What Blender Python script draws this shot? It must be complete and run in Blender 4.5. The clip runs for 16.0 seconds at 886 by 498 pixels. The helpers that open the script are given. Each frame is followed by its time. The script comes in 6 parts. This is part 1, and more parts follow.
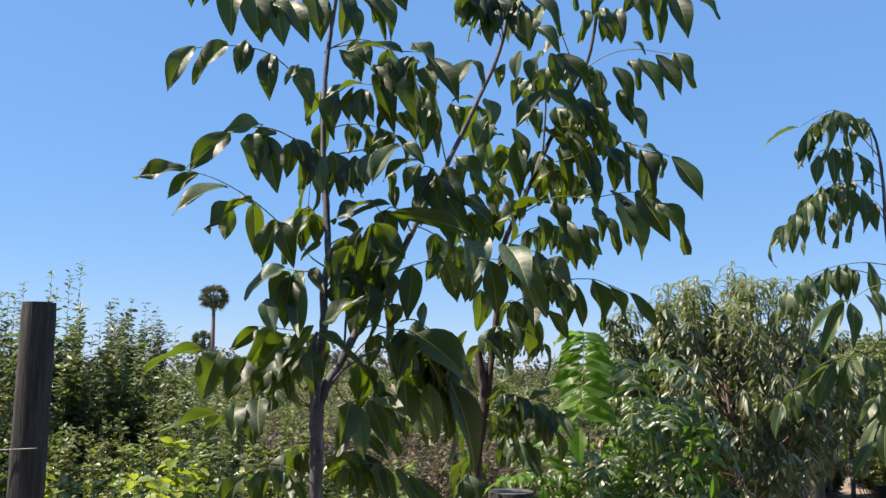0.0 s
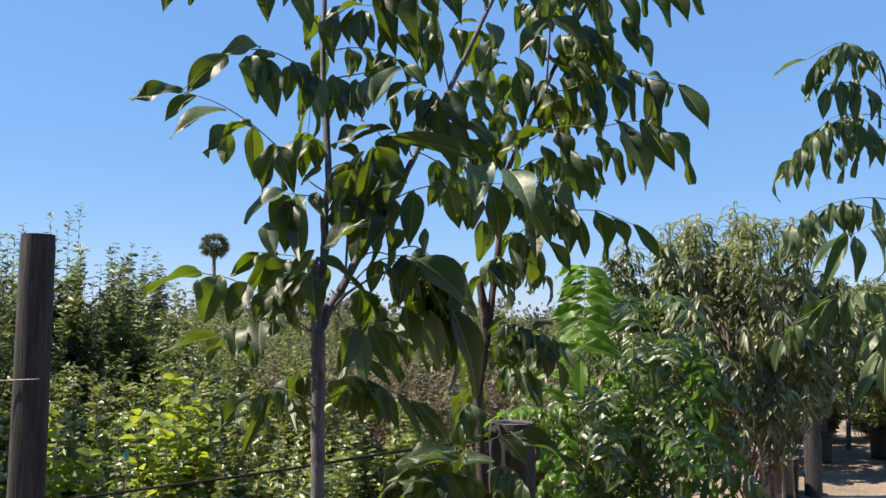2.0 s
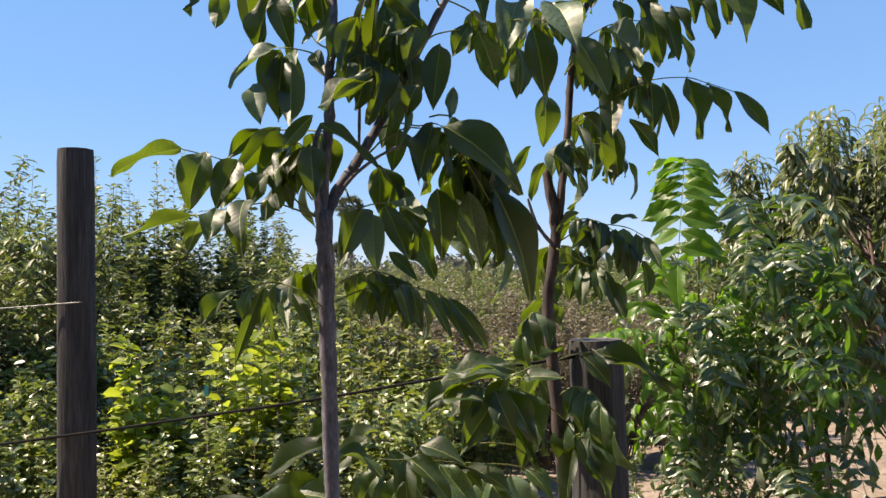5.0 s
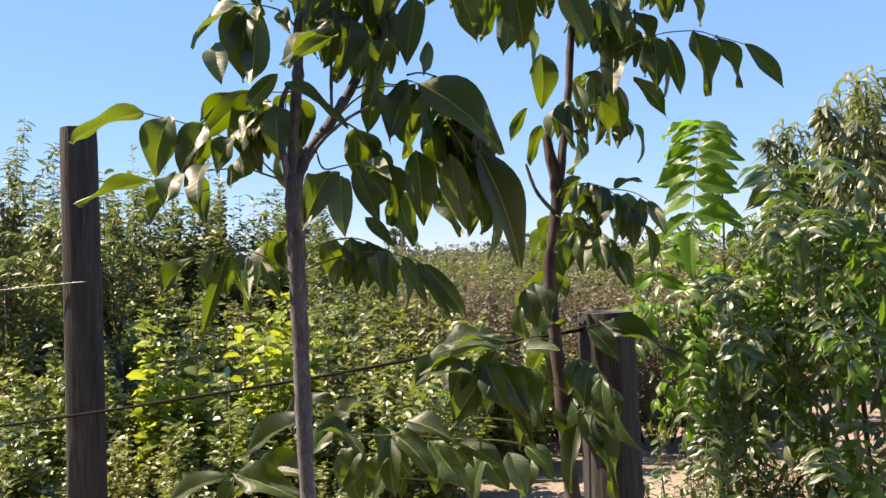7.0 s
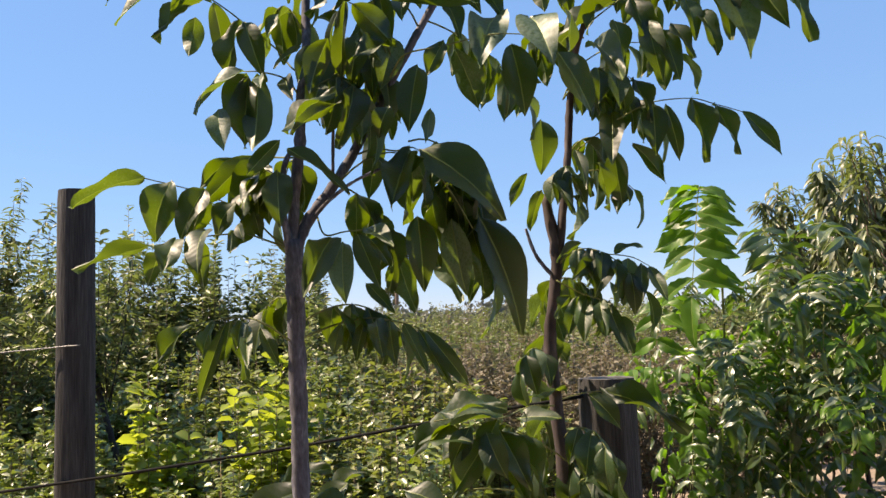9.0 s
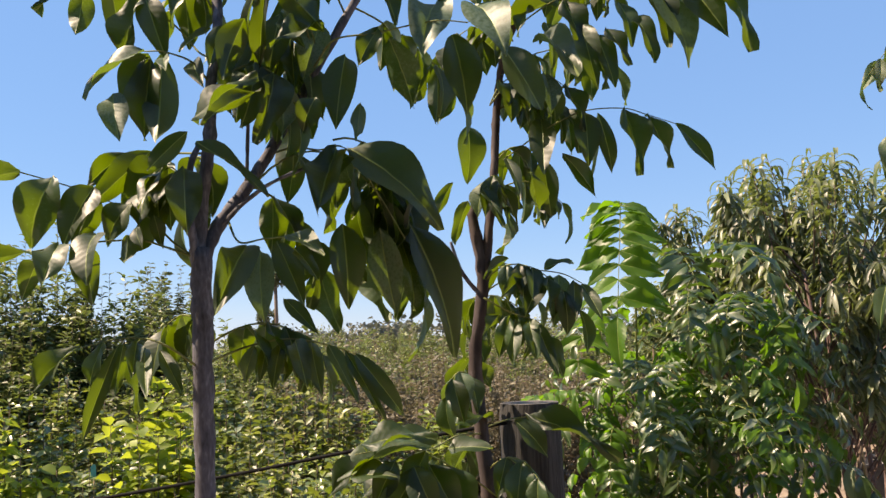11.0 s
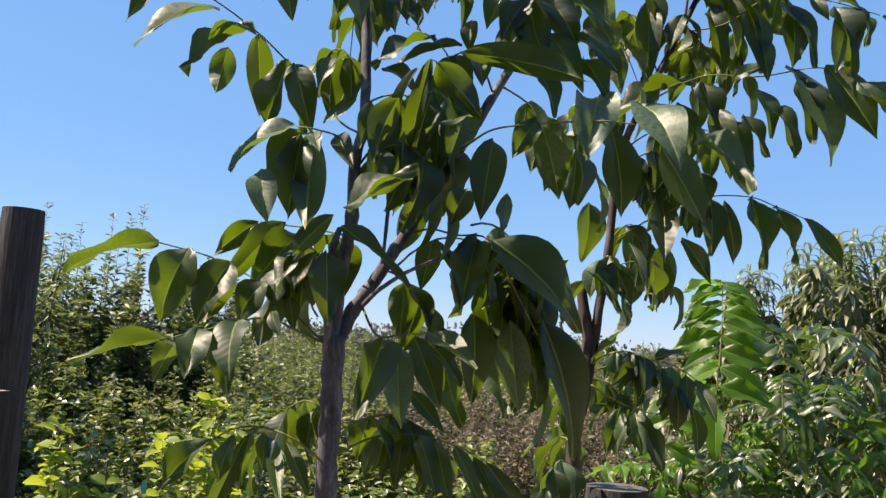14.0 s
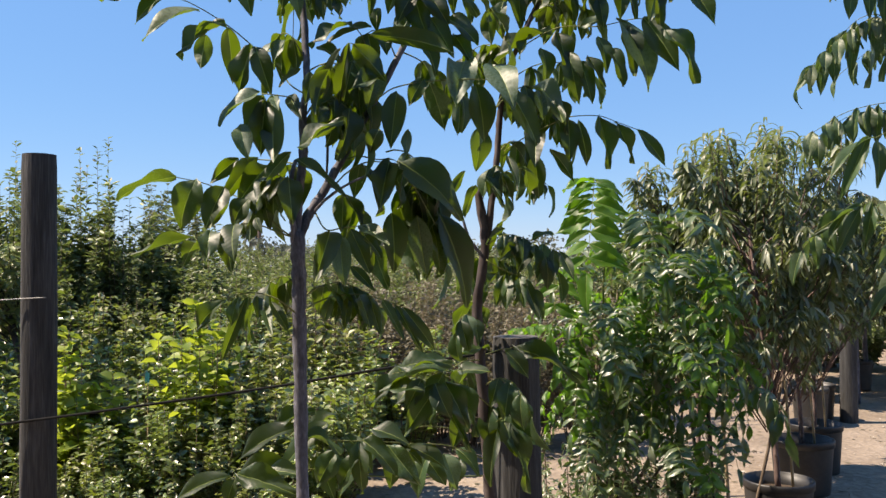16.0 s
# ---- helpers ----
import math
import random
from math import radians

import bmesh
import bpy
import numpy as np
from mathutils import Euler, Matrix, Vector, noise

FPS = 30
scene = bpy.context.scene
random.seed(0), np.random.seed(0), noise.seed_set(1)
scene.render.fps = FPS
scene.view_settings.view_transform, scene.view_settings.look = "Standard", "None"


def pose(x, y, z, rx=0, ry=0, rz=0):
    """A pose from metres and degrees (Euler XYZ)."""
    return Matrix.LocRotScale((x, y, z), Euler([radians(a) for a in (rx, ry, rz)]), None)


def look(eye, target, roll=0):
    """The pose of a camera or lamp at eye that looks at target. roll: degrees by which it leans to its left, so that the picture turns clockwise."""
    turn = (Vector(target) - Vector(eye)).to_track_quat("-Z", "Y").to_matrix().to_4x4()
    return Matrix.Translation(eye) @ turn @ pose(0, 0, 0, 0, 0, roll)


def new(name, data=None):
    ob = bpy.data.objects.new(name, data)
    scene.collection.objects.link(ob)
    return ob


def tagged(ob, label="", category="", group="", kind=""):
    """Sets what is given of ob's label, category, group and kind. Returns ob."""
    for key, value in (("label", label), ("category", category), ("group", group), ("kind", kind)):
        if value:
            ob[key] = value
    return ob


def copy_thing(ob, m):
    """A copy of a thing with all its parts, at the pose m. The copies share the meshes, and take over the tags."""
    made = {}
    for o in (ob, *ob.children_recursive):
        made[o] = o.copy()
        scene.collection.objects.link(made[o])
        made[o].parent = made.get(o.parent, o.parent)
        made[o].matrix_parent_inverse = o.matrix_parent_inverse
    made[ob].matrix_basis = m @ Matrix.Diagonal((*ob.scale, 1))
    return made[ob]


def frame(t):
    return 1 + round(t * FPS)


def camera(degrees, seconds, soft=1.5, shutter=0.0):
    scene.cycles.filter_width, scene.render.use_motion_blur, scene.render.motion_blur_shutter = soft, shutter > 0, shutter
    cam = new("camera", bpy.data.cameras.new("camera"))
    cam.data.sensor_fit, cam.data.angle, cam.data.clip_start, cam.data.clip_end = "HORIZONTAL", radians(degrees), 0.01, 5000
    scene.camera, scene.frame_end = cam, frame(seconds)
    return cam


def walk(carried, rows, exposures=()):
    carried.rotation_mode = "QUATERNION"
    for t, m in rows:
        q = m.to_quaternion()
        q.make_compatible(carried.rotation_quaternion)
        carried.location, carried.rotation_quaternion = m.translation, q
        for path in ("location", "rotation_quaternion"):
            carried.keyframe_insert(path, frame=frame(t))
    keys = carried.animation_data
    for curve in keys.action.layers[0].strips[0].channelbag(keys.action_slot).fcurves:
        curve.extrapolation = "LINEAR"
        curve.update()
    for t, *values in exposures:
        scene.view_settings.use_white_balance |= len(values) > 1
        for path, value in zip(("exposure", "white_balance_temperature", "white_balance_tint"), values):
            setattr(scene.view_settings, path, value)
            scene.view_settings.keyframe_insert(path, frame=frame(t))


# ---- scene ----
cam = camera(54.5, 16.0, soft=1.5)
PATH = [
    (0, (0.064, 0.04, 1.644), (0.031, 2.018, 1.937), 0.1),
    (0.5, (0.059, 0.044, 1.635), (0.026, 2.026, 1.905), -0.0),
    (1, (0.063, 0.055, 1.618), (0.027, 2.04, 1.861), -0.0),
    (1.5, (0.066, 0.063, 1.601), (0.028, 2.052, 1.809), 0.0),
    (2, (0.058, 0.074, 1.582), (0.025, 2.066, 1.758), 0.2),
    (2.5, (0.028, 0.091, 1.542), (0.013, 2.085, 1.699), 0.3),
    (3, (0.005, 0.108, 1.519), (0.007, 2.104, 1.648), 0.5),
    (3.5, (0.057, 0.094, 1.488), (0.026, 2.092, 1.565), -0.3),
    (4, (0.118, 0.231, 1.457), (-0.013, 2.225, 1.524), -1.8),
    (4.2, (0.146, 0.312, 1.449), (-0.036, 2.301, 1.54), -1.7),
    (6.5, (0.407, 0.691, 1.358), (-0.059, 2.635, 1.405), -2.1),
    (7, (0.406, 0.682, 1.36), (-0.059, 2.627, 1.412), -2.3),
    (7.5, (0.411, 0.697, 1.393), (-0.058, 2.638, 1.505), -1.9),
    (8, (0.416, 0.688, 1.399), (-0.049, 2.627, 1.552), -1.8),
    (10.3, (0.339, 0.756, 1.342), (-0.025, 2.712, 1.551), -3.4),
    (10.5, (0.334, 0.783, 1.351), (0.008, 2.745, 1.56), -3.2),
    (11, (0.253, 0.87, 1.381), (0.082, 2.85, 1.609), -2.3),
    (11.5, (0.139, 0.971, 1.465), (0.112, 2.957, 1.7), -0.9),
    (12, (0.041, 1.026, 1.532), (0.02, 3.011, 1.779), 0.5),
    (12.5, (-0.033, 1.07, 1.556), (-0.101, 3.049, 1.838), 1.4),
    (13, (-0.028, 1.061, 1.557), (-0.18, 3.031, 1.871), 3.0),
    (13.5, (-0.029, 1.022, 1.549), (-0.218, 2.987, 1.869), 3.4),
    (14, (0.043, 0.906, 1.555), (-0.194, 2.878, 1.796), 3.2),
    (14.5, (0.148, 0.712, 1.511), (-0.113, 2.689, 1.655), 1.1),
    (15, (0.154, 0.482, 1.523), (-0.035, 2.472, 1.577), 0.0),
    (15.5, (0.167, 0.267, 1.5), (0.032, 2.262, 1.533), -0.4),
    (16, (0.217, 0.158, 1.488), (0.081, 2.153, 1.523), -0.5),
]
walk(cam, [(t, look(eye, target, roll)) for t, eye, target, roll in PATH],
     exposures=[(0.0, 0.94, 8020, 13), (3.5, 0.99, 8320, 14), (4.2, 1.04, 8520, 15), (6.5, 1.26, 9420, 18), (7.5, 1.36, 9520, 18), (8.0, 1.21, 9320, 18), (10.5, 1.13, 9720, 19), (12.5, 1.10, 9420, 18), (14.5, 1.04, 8520, 14), (16.0, 0.99, 8420, 14)])

# ---- world and sun ----
SUN_EL, SUN_AZ = 52.0, -93.0          # degrees above the horizon; bearing from straight ahead, clockwise
world = bpy.data.worlds.new("sky")
scene.world = world
world.use_nodes = True
wn = world.node_tree.nodes
sky = wn.new("ShaderNodeTexSky")
sky.sky_type = "NISHITA"
sky.sun_disc = False
sky.sun_elevation = radians(SUN_EL)
sky.sun_rotation = radians(SUN_AZ)
sky.air_density, sky.dust_density, sky.ozone_density, sky.altitude = 1.0, 0.0, 4.0, 50
wn["Background"].inputs["Strength"].default_value = 0.072
deep = wn.new("ShaderNodeHueSaturation")
deep.inputs["Saturation"].default_value = 1.25
world.node_tree.links.new(sky.outputs["Color"], deep.inputs["Color"])
clear = wn.new("ShaderNodeMix")
clear.data_type = "RGBA"
clear.inputs["Factor"].default_value = 0.55
clear.inputs["B"].default_value = (1.52, 4.03, 9.9, 1)       # clear blue that evens out the pale rim of the sky
world.node_tree.links.new(deep.outputs["Color"], clear.inputs["A"])
world.node_tree.links.new(clear.outputs["Result"], wn["Background"].inputs["Color"])
sun = new("sun", bpy.data.lights.new("sun", "SUN"))
sun.data.energy, sun.data.angle, sun.data.color = 5.0, radians(0.53), (1.0, 0.968, 0.94)
sun_way = Vector((math.sin(radians(SUN_AZ)) * math.cos(radians(SUN_EL)), math.cos(radians(SUN_AZ)) * math.cos(radians(SUN_EL)), math.sin(radians(SUN_EL))))
sun.matrix_world = look(sun_way * 40, (0, 0, 0))

# ---- materials ----
def material(name):
    m = bpy.data.materials.new(name)
    m.use_nodes = True
    return m, m.node_tree.nodes, m.node_tree.links, m.node_tree.nodes["Principled BSDF"]


def ramp(nodes, stops):
    r = nodes.new("ShaderNodeValToRGB")
    while len(r.color_ramp.elements) < len(stops):
        r.color_ramp.elements.new(0.5)
    for e, (at, c) in zip(r.color_ramp.elements, stops):
        e.position, e.color = at, (*c, 1)
    return r


def leaf_material(name, dark, light, through_colour, rough=0.4, thin=0.35, island=True, veins=False, gloss=0.5, spots=0.0, coat=0.0, coat_rough=0.4, pale=None):
    """A waxy leaf that lets some light through; each leaf has its own shade of green. pale: sun sheen painted as colour
    onto a few leaves.
    """
    m, n, l, b = material(name)
    if island:
        rnd = n.new("ShaderNodeNewGeometry").outputs["Random Per Island"]
    else:
        rnd = n.new("ShaderNodeObjectInfo").outputs["Random"]
    co = n.new("ShaderNodeTexCoord").outputs["Object"]
    noi = n.new("ShaderNodeTexNoise")
    noi.inputs["Scale"].default_value = 28 if veins else 9
    noi.inputs["Detail"].default_value = 4
    l.new(co, noi.inputs["Vector"])
    add = n.new("ShaderNodeMath"); add.operation = "MULTIPLY_ADD"
    l.new(noi.outputs["Fac"], add.inputs[0]); add.inputs[1].default_value = 0.5
    l.new(rnd, add.inputs[2])
    sub = n.new("ShaderNodeMath"); sub.operation = "SUBTRACT"
    l.new(add.outputs[0], sub.inputs[0]); sub.inputs[1].default_value = 0.22
    # the last stop whitens some leaves at random, a painted stand-in for sun glints
    r = ramp(n, [(0.0, dark), (0.55, tuple((a + c) / 2 for a, c in zip(dark, light))), (0.85 if pale else 0.9, light), (1.0, pale or light)])
    l.new(sub.outputs[0], r.inputs["Fac"])
    colour = r.outputs["Color"]
    if spots:
        sp = n.new("ShaderNodeTexNoise"); sp.inputs["Scale"].default_value = 22; sp.inputs["Detail"].default_value = 3
        l.new(co, sp.inputs["Vector"])
        sr = ramp(n, [(0.0, (0, 0, 0)), (0.66, (0, 0, 0)), (0.76, (spots, spots, spots))])
        l.new(sp.outputs["Fac"], sr.inputs["Fac"])
        mx = n.new("ShaderNodeMix"); mx.data_type = "RGBA"
        l.new(sr.outputs["Color"], mx.inputs["Factor"]); l.new(colour, mx.inputs["A"])
        mx.inputs["B"].default_value = (0.16, 0.10, 0.035, 1)
        colour = mx.outputs["Result"]
    if veins:
        sep = n.new("ShaderNodeSeparateXYZ"); l.new(co, sep.inputs[0])
        ab = n.new("ShaderNodeMath"); ab.operation = "ABSOLUTE"; l.new(sep.outputs["X"], ab.inputs[0])
        rib = n.new("ShaderNodeMapRange"); l.new(ab.outputs[0], rib.inputs["Value"])
        rib.inputs["From Min"].default_value, rib.inputs["From Max"].default_value = 0.004, 0.012
        rib.inputs["To Min"].default_value, rib.inputs["To Max"].default_value = 0.75, 0.0
        mx2 = n.new("ShaderNodeMix"); mx2.data_type = "RGBA"
        l.new(rib.outputs["Result"], mx2.inputs["Factor"]); l.new(colour, mx2.inputs["A"])
        mx2.inputs["B"].default_value = (0.26, 0.32, 0.11, 1)
        colour = mx2.outputs["Result"]
        slant = n.new("ShaderNodeMath"); slant.operation = "MULTIPLY_ADD"
        l.new(ab.outputs[0], slant.inputs[0]); slant.inputs[1].default_value = -0.75; l.new(sep.outputs["Y"], slant.inputs[2])
        fr = n.new("ShaderNodeMath"); fr.operation = "MULTIPLY"; l.new(slant.outputs[0], fr.inputs[0]); fr.inputs[1].default_value = 75.0
        si = n.new("ShaderNodeMath"); si.operation = "SINE"; l.new(fr.outputs[0], si.inputs[0])
        hs = n.new("ShaderNodeMath"); hs.operation = "MULTIPLY_ADD"
        l.new(noi.outputs["Fac"], hs.inputs[0]); hs.inputs[1].default_value = 1.5; l.new(si.outputs[0], hs.inputs[2])
        bump = n.new("ShaderNodeBump"); bump.inputs["Strength"].default_value = 0.035; bump.inputs["Distance"].default_value = 0.006
        l.new(hs.outputs[0], bump.inputs["Height"]); l.new(bump.outputs["Normal"], b.inputs["Normal"])
    l.new(colour, b.inputs["Base Color"])
    b.inputs["Roughness"].default_value = rough
    b.inputs["Specular IOR Level"].default_value = gloss
    b.inputs["Coat Weight"].default_value = coat
    b.inputs["Coat Roughness"].default_value = coat_rough
    b.inputs["Coat IOR"].default_value = 1.6
    t = n.new("ShaderNodeBsdfTranslucent")
    tint = n.new("ShaderNodeMix"); tint.data_type = "RGBA"; tint.inputs["Factor"].default_value = 0.7
    l.new(colour, tint.inputs["A"]); tint.inputs["B"].default_value = (*through_colour, 1)
    l.new(tint.outputs["Result"], t.inputs["Color"])
    mix = n.new("ShaderNodeMixShader"); mix.inputs["Fac"].default_value = thin
    l.new(b.outputs[0], mix.inputs[1]); l.new(t.outputs[0], mix.inputs[2])
    l.new(mix.outputs[0], n["Material Output"].inputs["Surface"])
    return m


def rough_material(name, stops, scale=6.0, stretch=(1, 1, 1), rough=0.85, bump=0.5, depth=0.01, fine=60.0, gloss=0.3):
    """A rough surface with a broad and a fine pattern in its colour and relief."""
    m, n, l, b = material(name)
    co = n.new("ShaderNodeTexCoord").outputs["Object"]
    mp = n.new("ShaderNodeMapping"); mp.inputs["Scale"].default_value = stretch
    l.new(co, mp.inputs["Vector"])
    a = n.new("ShaderNodeTexNoise"); a.inputs["Scale"].default_value = scale; a.inputs["Detail"].default_value = 6
    f = n.new("ShaderNodeTexNoise"); f.inputs["Scale"].default_value = fine; f.inputs["Detail"].default_value = 4
    for t in (a, f):
        l.new(mp.outputs[0], t.inputs["Vector"])
    mix = n.new("ShaderNodeMix"); mix.inputs["Factor"].default_value = 0.42
    l.new(a.outputs["Fac"], mix.inputs["A"]); l.new(f.outputs["Fac"], mix.inputs["B"])
    r = ramp(n, stops)
    l.new(mix.outputs["Result"], r.inputs["Fac"]); l.new(r.outputs["Color"], b.inputs["Base Color"])
    bp = n.new("ShaderNodeBump"); bp.inputs["Strength"].default_value = bump; bp.inputs["Distance"].default_value = depth
    l.new(mix.outputs["Result"], bp.inputs["Height"]); l.new(bp.outputs["Normal"], b.inputs["Normal"])
    b.inputs["Roughness"].default_value = rough
    b.inputs["Specular IOR Level"].default_value = gloss
    return m


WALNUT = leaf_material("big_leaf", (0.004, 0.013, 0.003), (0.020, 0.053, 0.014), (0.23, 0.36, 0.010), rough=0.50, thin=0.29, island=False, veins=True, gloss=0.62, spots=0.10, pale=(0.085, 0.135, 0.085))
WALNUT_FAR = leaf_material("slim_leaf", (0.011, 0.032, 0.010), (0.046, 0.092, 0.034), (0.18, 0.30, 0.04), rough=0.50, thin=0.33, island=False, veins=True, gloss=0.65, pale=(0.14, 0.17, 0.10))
FROND = leaf_material("frond_leaf", (0.026, 0.075, 0.008), (0.080, 0.182, 0.022), (0.20, 0.46, 0.02), gloss=0.5, rough=0.42, thin=0.46, island=False, veins=True)
FROND_DARK = leaf_material("dark_frond_leaf", (0.014, 0.036, 0.008), (0.060, 0.105, 0.030), (0.16, 0.32, 0.02), gloss=0.9, rough=0.40, thin=0.34, island=False, veins=True, coat=0.25, coat_rough=0.35, pale=(0.20, 0.24, 0.16))
FROND_MASS = leaf_material("frond_mass", (0.026, 0.075, 0.008), (0.080, 0.182, 0.022), (0.20, 0.46, 0.02), gloss=0.5, rough=0.42, thin=0.46, island=True)
FROND_DARK_MASS = leaf_material("dark_frond_mass", (0.014, 0.036, 0.008), (0.060, 0.105, 0.030), (0.16, 0.32, 0.02), gloss=0.9, rough=0.40, thin=0.34, island=True, coat=0.25, coat_rough=0.35, pale=(0.20, 0.24, 0.16))
GREEN_CROWN = leaf_material("green_crown", (0.009, 0.022, 0.006), (0.145, 0.195, 0.080), (0.25, 0.38, 0.05), rough=0.38, thin=0.28, gloss=0.6, coat=0.2, coat_rough=0.35, pale=(0.22, 0.27, 0.18))
LIME_CROWN = leaf_material("lime_crown", (0.020, 0.038, 0.009), (0.259, 0.339, 0.098), (0.36, 0.48, 0.05), rough=0.40, thin=0.32, gloss=0.8, coat=0.2, coat_rough=0.3, pale=(0.33, 0.36, 0.20))
OLIVE_CROWN = leaf_material("olive_crown", (0.016, 0.027, 0.007), (0.230, 0.270, 0.086), (0.34, 0.42, 0.05), rough=0.45, thin=0.30, gloss=0.7, pale=(0.34, 0.33, 0.17))
MOSS_CROWN = leaf_material("moss_crown", (0.012, 0.023, 0.008), (0.172, 0.230, 0.075), (0.28, 0.40, 0.05), rough=0.36, thin=0.27, gloss=0.6, coat=0.4, coat_rough=0.3, pale=(0.36, 0.38, 0.26))
YELLOW_CROWN = leaf_material("yellow_crown", (0.10, 0.165, 0.022), (0.28, 0.35, 0.06), (0.48, 0.58, 0.05), rough=0.5, thin=0.48)
FEATHER_CROWN = leaf_material("feather_crown", (0.022, 0.034, 0.011), (0.207, 0.247, 0.083), (0.25, 0.35, 0.075), rough=0.5, thin=0.27, gloss=0.7)
DRY_CROWN = leaf_material("dry_crown", (0.06, 0.056, 0.034), (0.19, 0.165, 0.105), (0.19, 0.17, 0.085), rough=0.6, thin=0.3)
PEACH_CROWN = leaf_material("peach_crown", (0.014, 0.024, 0.009), (0.165, 0.195, 0.095), (0.26, 0.35, 0.06), rough=0.45, thin=0.32, gloss=0.7, pale=(0.27, 0.29, 0.20))
DARK_CROWN = leaf_material("dark_crown", (0.036, 0.050, 0.024), (0.135, 0.160, 0.080), (0.16, 0.21, 0.06), rough=0.5, thin=0.28)
# distance haze is painted into this crown's colour, paler and greyer than green
HAZE_CROWN = leaf_material("haze_grey_crown", (0.07, 0.082, 0.07), (0.14, 0.15, 0.115), (0.13, 0.16, 0.09), rough=0.7, thin=0.2)
PALM_LEAF = leaf_material("palm_leaf", (0.04, 0.06, 0.025), (0.10, 0.115, 0.055), (0.14, 0.17, 0.06), rough=0.5, thin=0.2)
BARK = rough_material("grey_bark", [(0.30, (0.030, 0.025, 0.026)), (0.52, (0.108, 0.107, 0.126)), (0.72, (0.29, 0.29, 0.33))], scale=26, stretch=(1, 1, 0.35), bump=0.6, depth=0.004, fine=170)
PEACH_BARK = rough_material("peach_bark", [(0.3, (0.05, 0.032, 0.028)), (0.55, (0.15, 0.10, 0.088)), (0.75, (0.30, 0.22, 0.20))], scale=30, stretch=(1, 1, 0.35), bump=0.5, depth=0.003)
BROWN_BARK = rough_material("brown_bark", [(0.3, (0.022, 0.016, 0.015)), (0.55, (0.065, 0.050, 0.048)), (0.75, (0.17, 0.14, 0.13))], scale=26, stretch=(1, 1, 0.35), bump=0.6, depth=0.004)
DARK_BARK = rough_material("dark_bark", [(0.3, (0.012, 0.011, 0.012)), (0.7, (0.06, 0.052, 0.05))], scale=26, stretch=(1, 1, 0.35), bump=0.6, depth=0.004)
TWIG = rough_material("green_twig", [(0.3, (0.10, 0.12, 0.035)), (0.7, (0.22, 0.23, 0.09))], scale=30, bump=0.2, depth=0.001)
DARK_CUT = rough_material("weathered_cut_wood", [(0.3, (0.04, 0.037, 0.034)), (0.7, (0.15, 0.14, 0.125))], scale=18, bump=0.6, depth=0.006)
STICK = rough_material("brown_twig", [(0.3, (0.07, 0.05, 0.035)), (0.7, (0.20, 0.15, 0.11))], scale=20, bump=0.3, depth=0.002)
OLD_WOOD = rough_material("weathered_post_wood", [(0.28, (0.010, 0.0105, 0.0095)), (0.5, (0.039, 0.039, 0.039)), (0.75, (0.10, 0.10, 0.10))], scale=10, stretch=(4, 4, 0.22), bump=0.8, depth=0.012, fine=55)
CUT_WOOD = rough_material("grey_cut_wood", [(0.3, (0.13, 0.12, 0.11)), (0.7, (0.36, 0.34, 0.31))], scale=18, bump=0.6, depth=0.006)
TUBE = rough_material("black_irrigation_tube", [(0.3, (0.005, 0.005, 0.005)), (0.7, (0.014, 0.014, 0.014))], scale=30, rough=0.9, bump=0.15, depth=0.002, gloss=0.15)
WIRE = rough_material("galvanised_wire", [(0.3, (0.07, 0.07, 0.07)), (0.7, (0.22, 0.22, 0.22))], scale=60, rough=0.45, bump=0.1, depth=0.001, gloss=0.6)
POT = rough_material("black_pot_plastic", [(0.3, (0.010, 0.010, 0.011)), (0.7, (0.034, 0.033, 0.033))], scale=12, rough=0.48, bump=0.15, depth=0.003, gloss=0.45)
SOIL = rough_material("potting_soil", [(0.3, (0.03, 0.02, 0.014)), (0.7, (0.11, 0.08, 0.055))], scale=30, bump=1.0, depth=0.02)
STAKE = rough_material("bamboo_stake", [(0.3, (0.26, 0.19, 0.11)), (0.7, (0.45, 0.35, 0.22))], scale=25, stretch=(1, 1, 0.3), bump=0.2, depth=0.002)
STONE = rough_material("pale_stone", [(0.3, (0.22, 0.19, 0.16)), (0.7, (0.45, 0.41, 0.36))], scale=20, bump=0.4, depth=0.003)
TAG = rough_material("turquoise_plastic", [(0.3, (0.01, 0.20, 0.19)), (0.7, (0.02, 0.30, 0.28))], scale=20, rough=0.4, bump=0.05, depth=0.001, gloss=0.5)
DIRT = rough_material("dry_dirt", [(0.25, (0.11, 0.083, 0.062)), (0.5, (0.235, 0.187, 0.145)), (0.75, (0.36, 0.295, 0.238))], scale=1.3, rough=0.95, bump=0.9, depth=0.05, fine=22)


# ---- builders ----
def mesh_object(name, verts, faces, mat, parent=None, at=(0, 0, 0), smooth=True):
    """One mesh object whose vertices are given in world metres; its origin lies at `at`."""
    me = bpy.data.meshes.new(name)
    v = np.asarray(verts, dtype=float) - np.asarray(at, dtype=float)
    me.from_pydata(v.tolist(), [], faces if isinstance(faces, list) else faces.tolist())
    me.materials.append(mat)
    if smooth:
        me.polygons.foreach_set("use_smooth", [True] * len(me.polygons))
    me.update()
    ob = new(name, me)
    place(ob, Matrix.Translation(at), parent)
    return ob


ORIGIN = {}


def place(ob, m, parent=None):
    """Sets ob at the world pose m under its parent (parents only ever stand shifted, never turned, while a thing is built)."""
    if parent:
        ob.parent = parent
        ob.matrix_basis = Matrix.Translation(-ORIGIN[parent.name]) @ m
    else:
        ob.matrix_basis = m
    ORIGIN[ob.name] = m.to_translation()


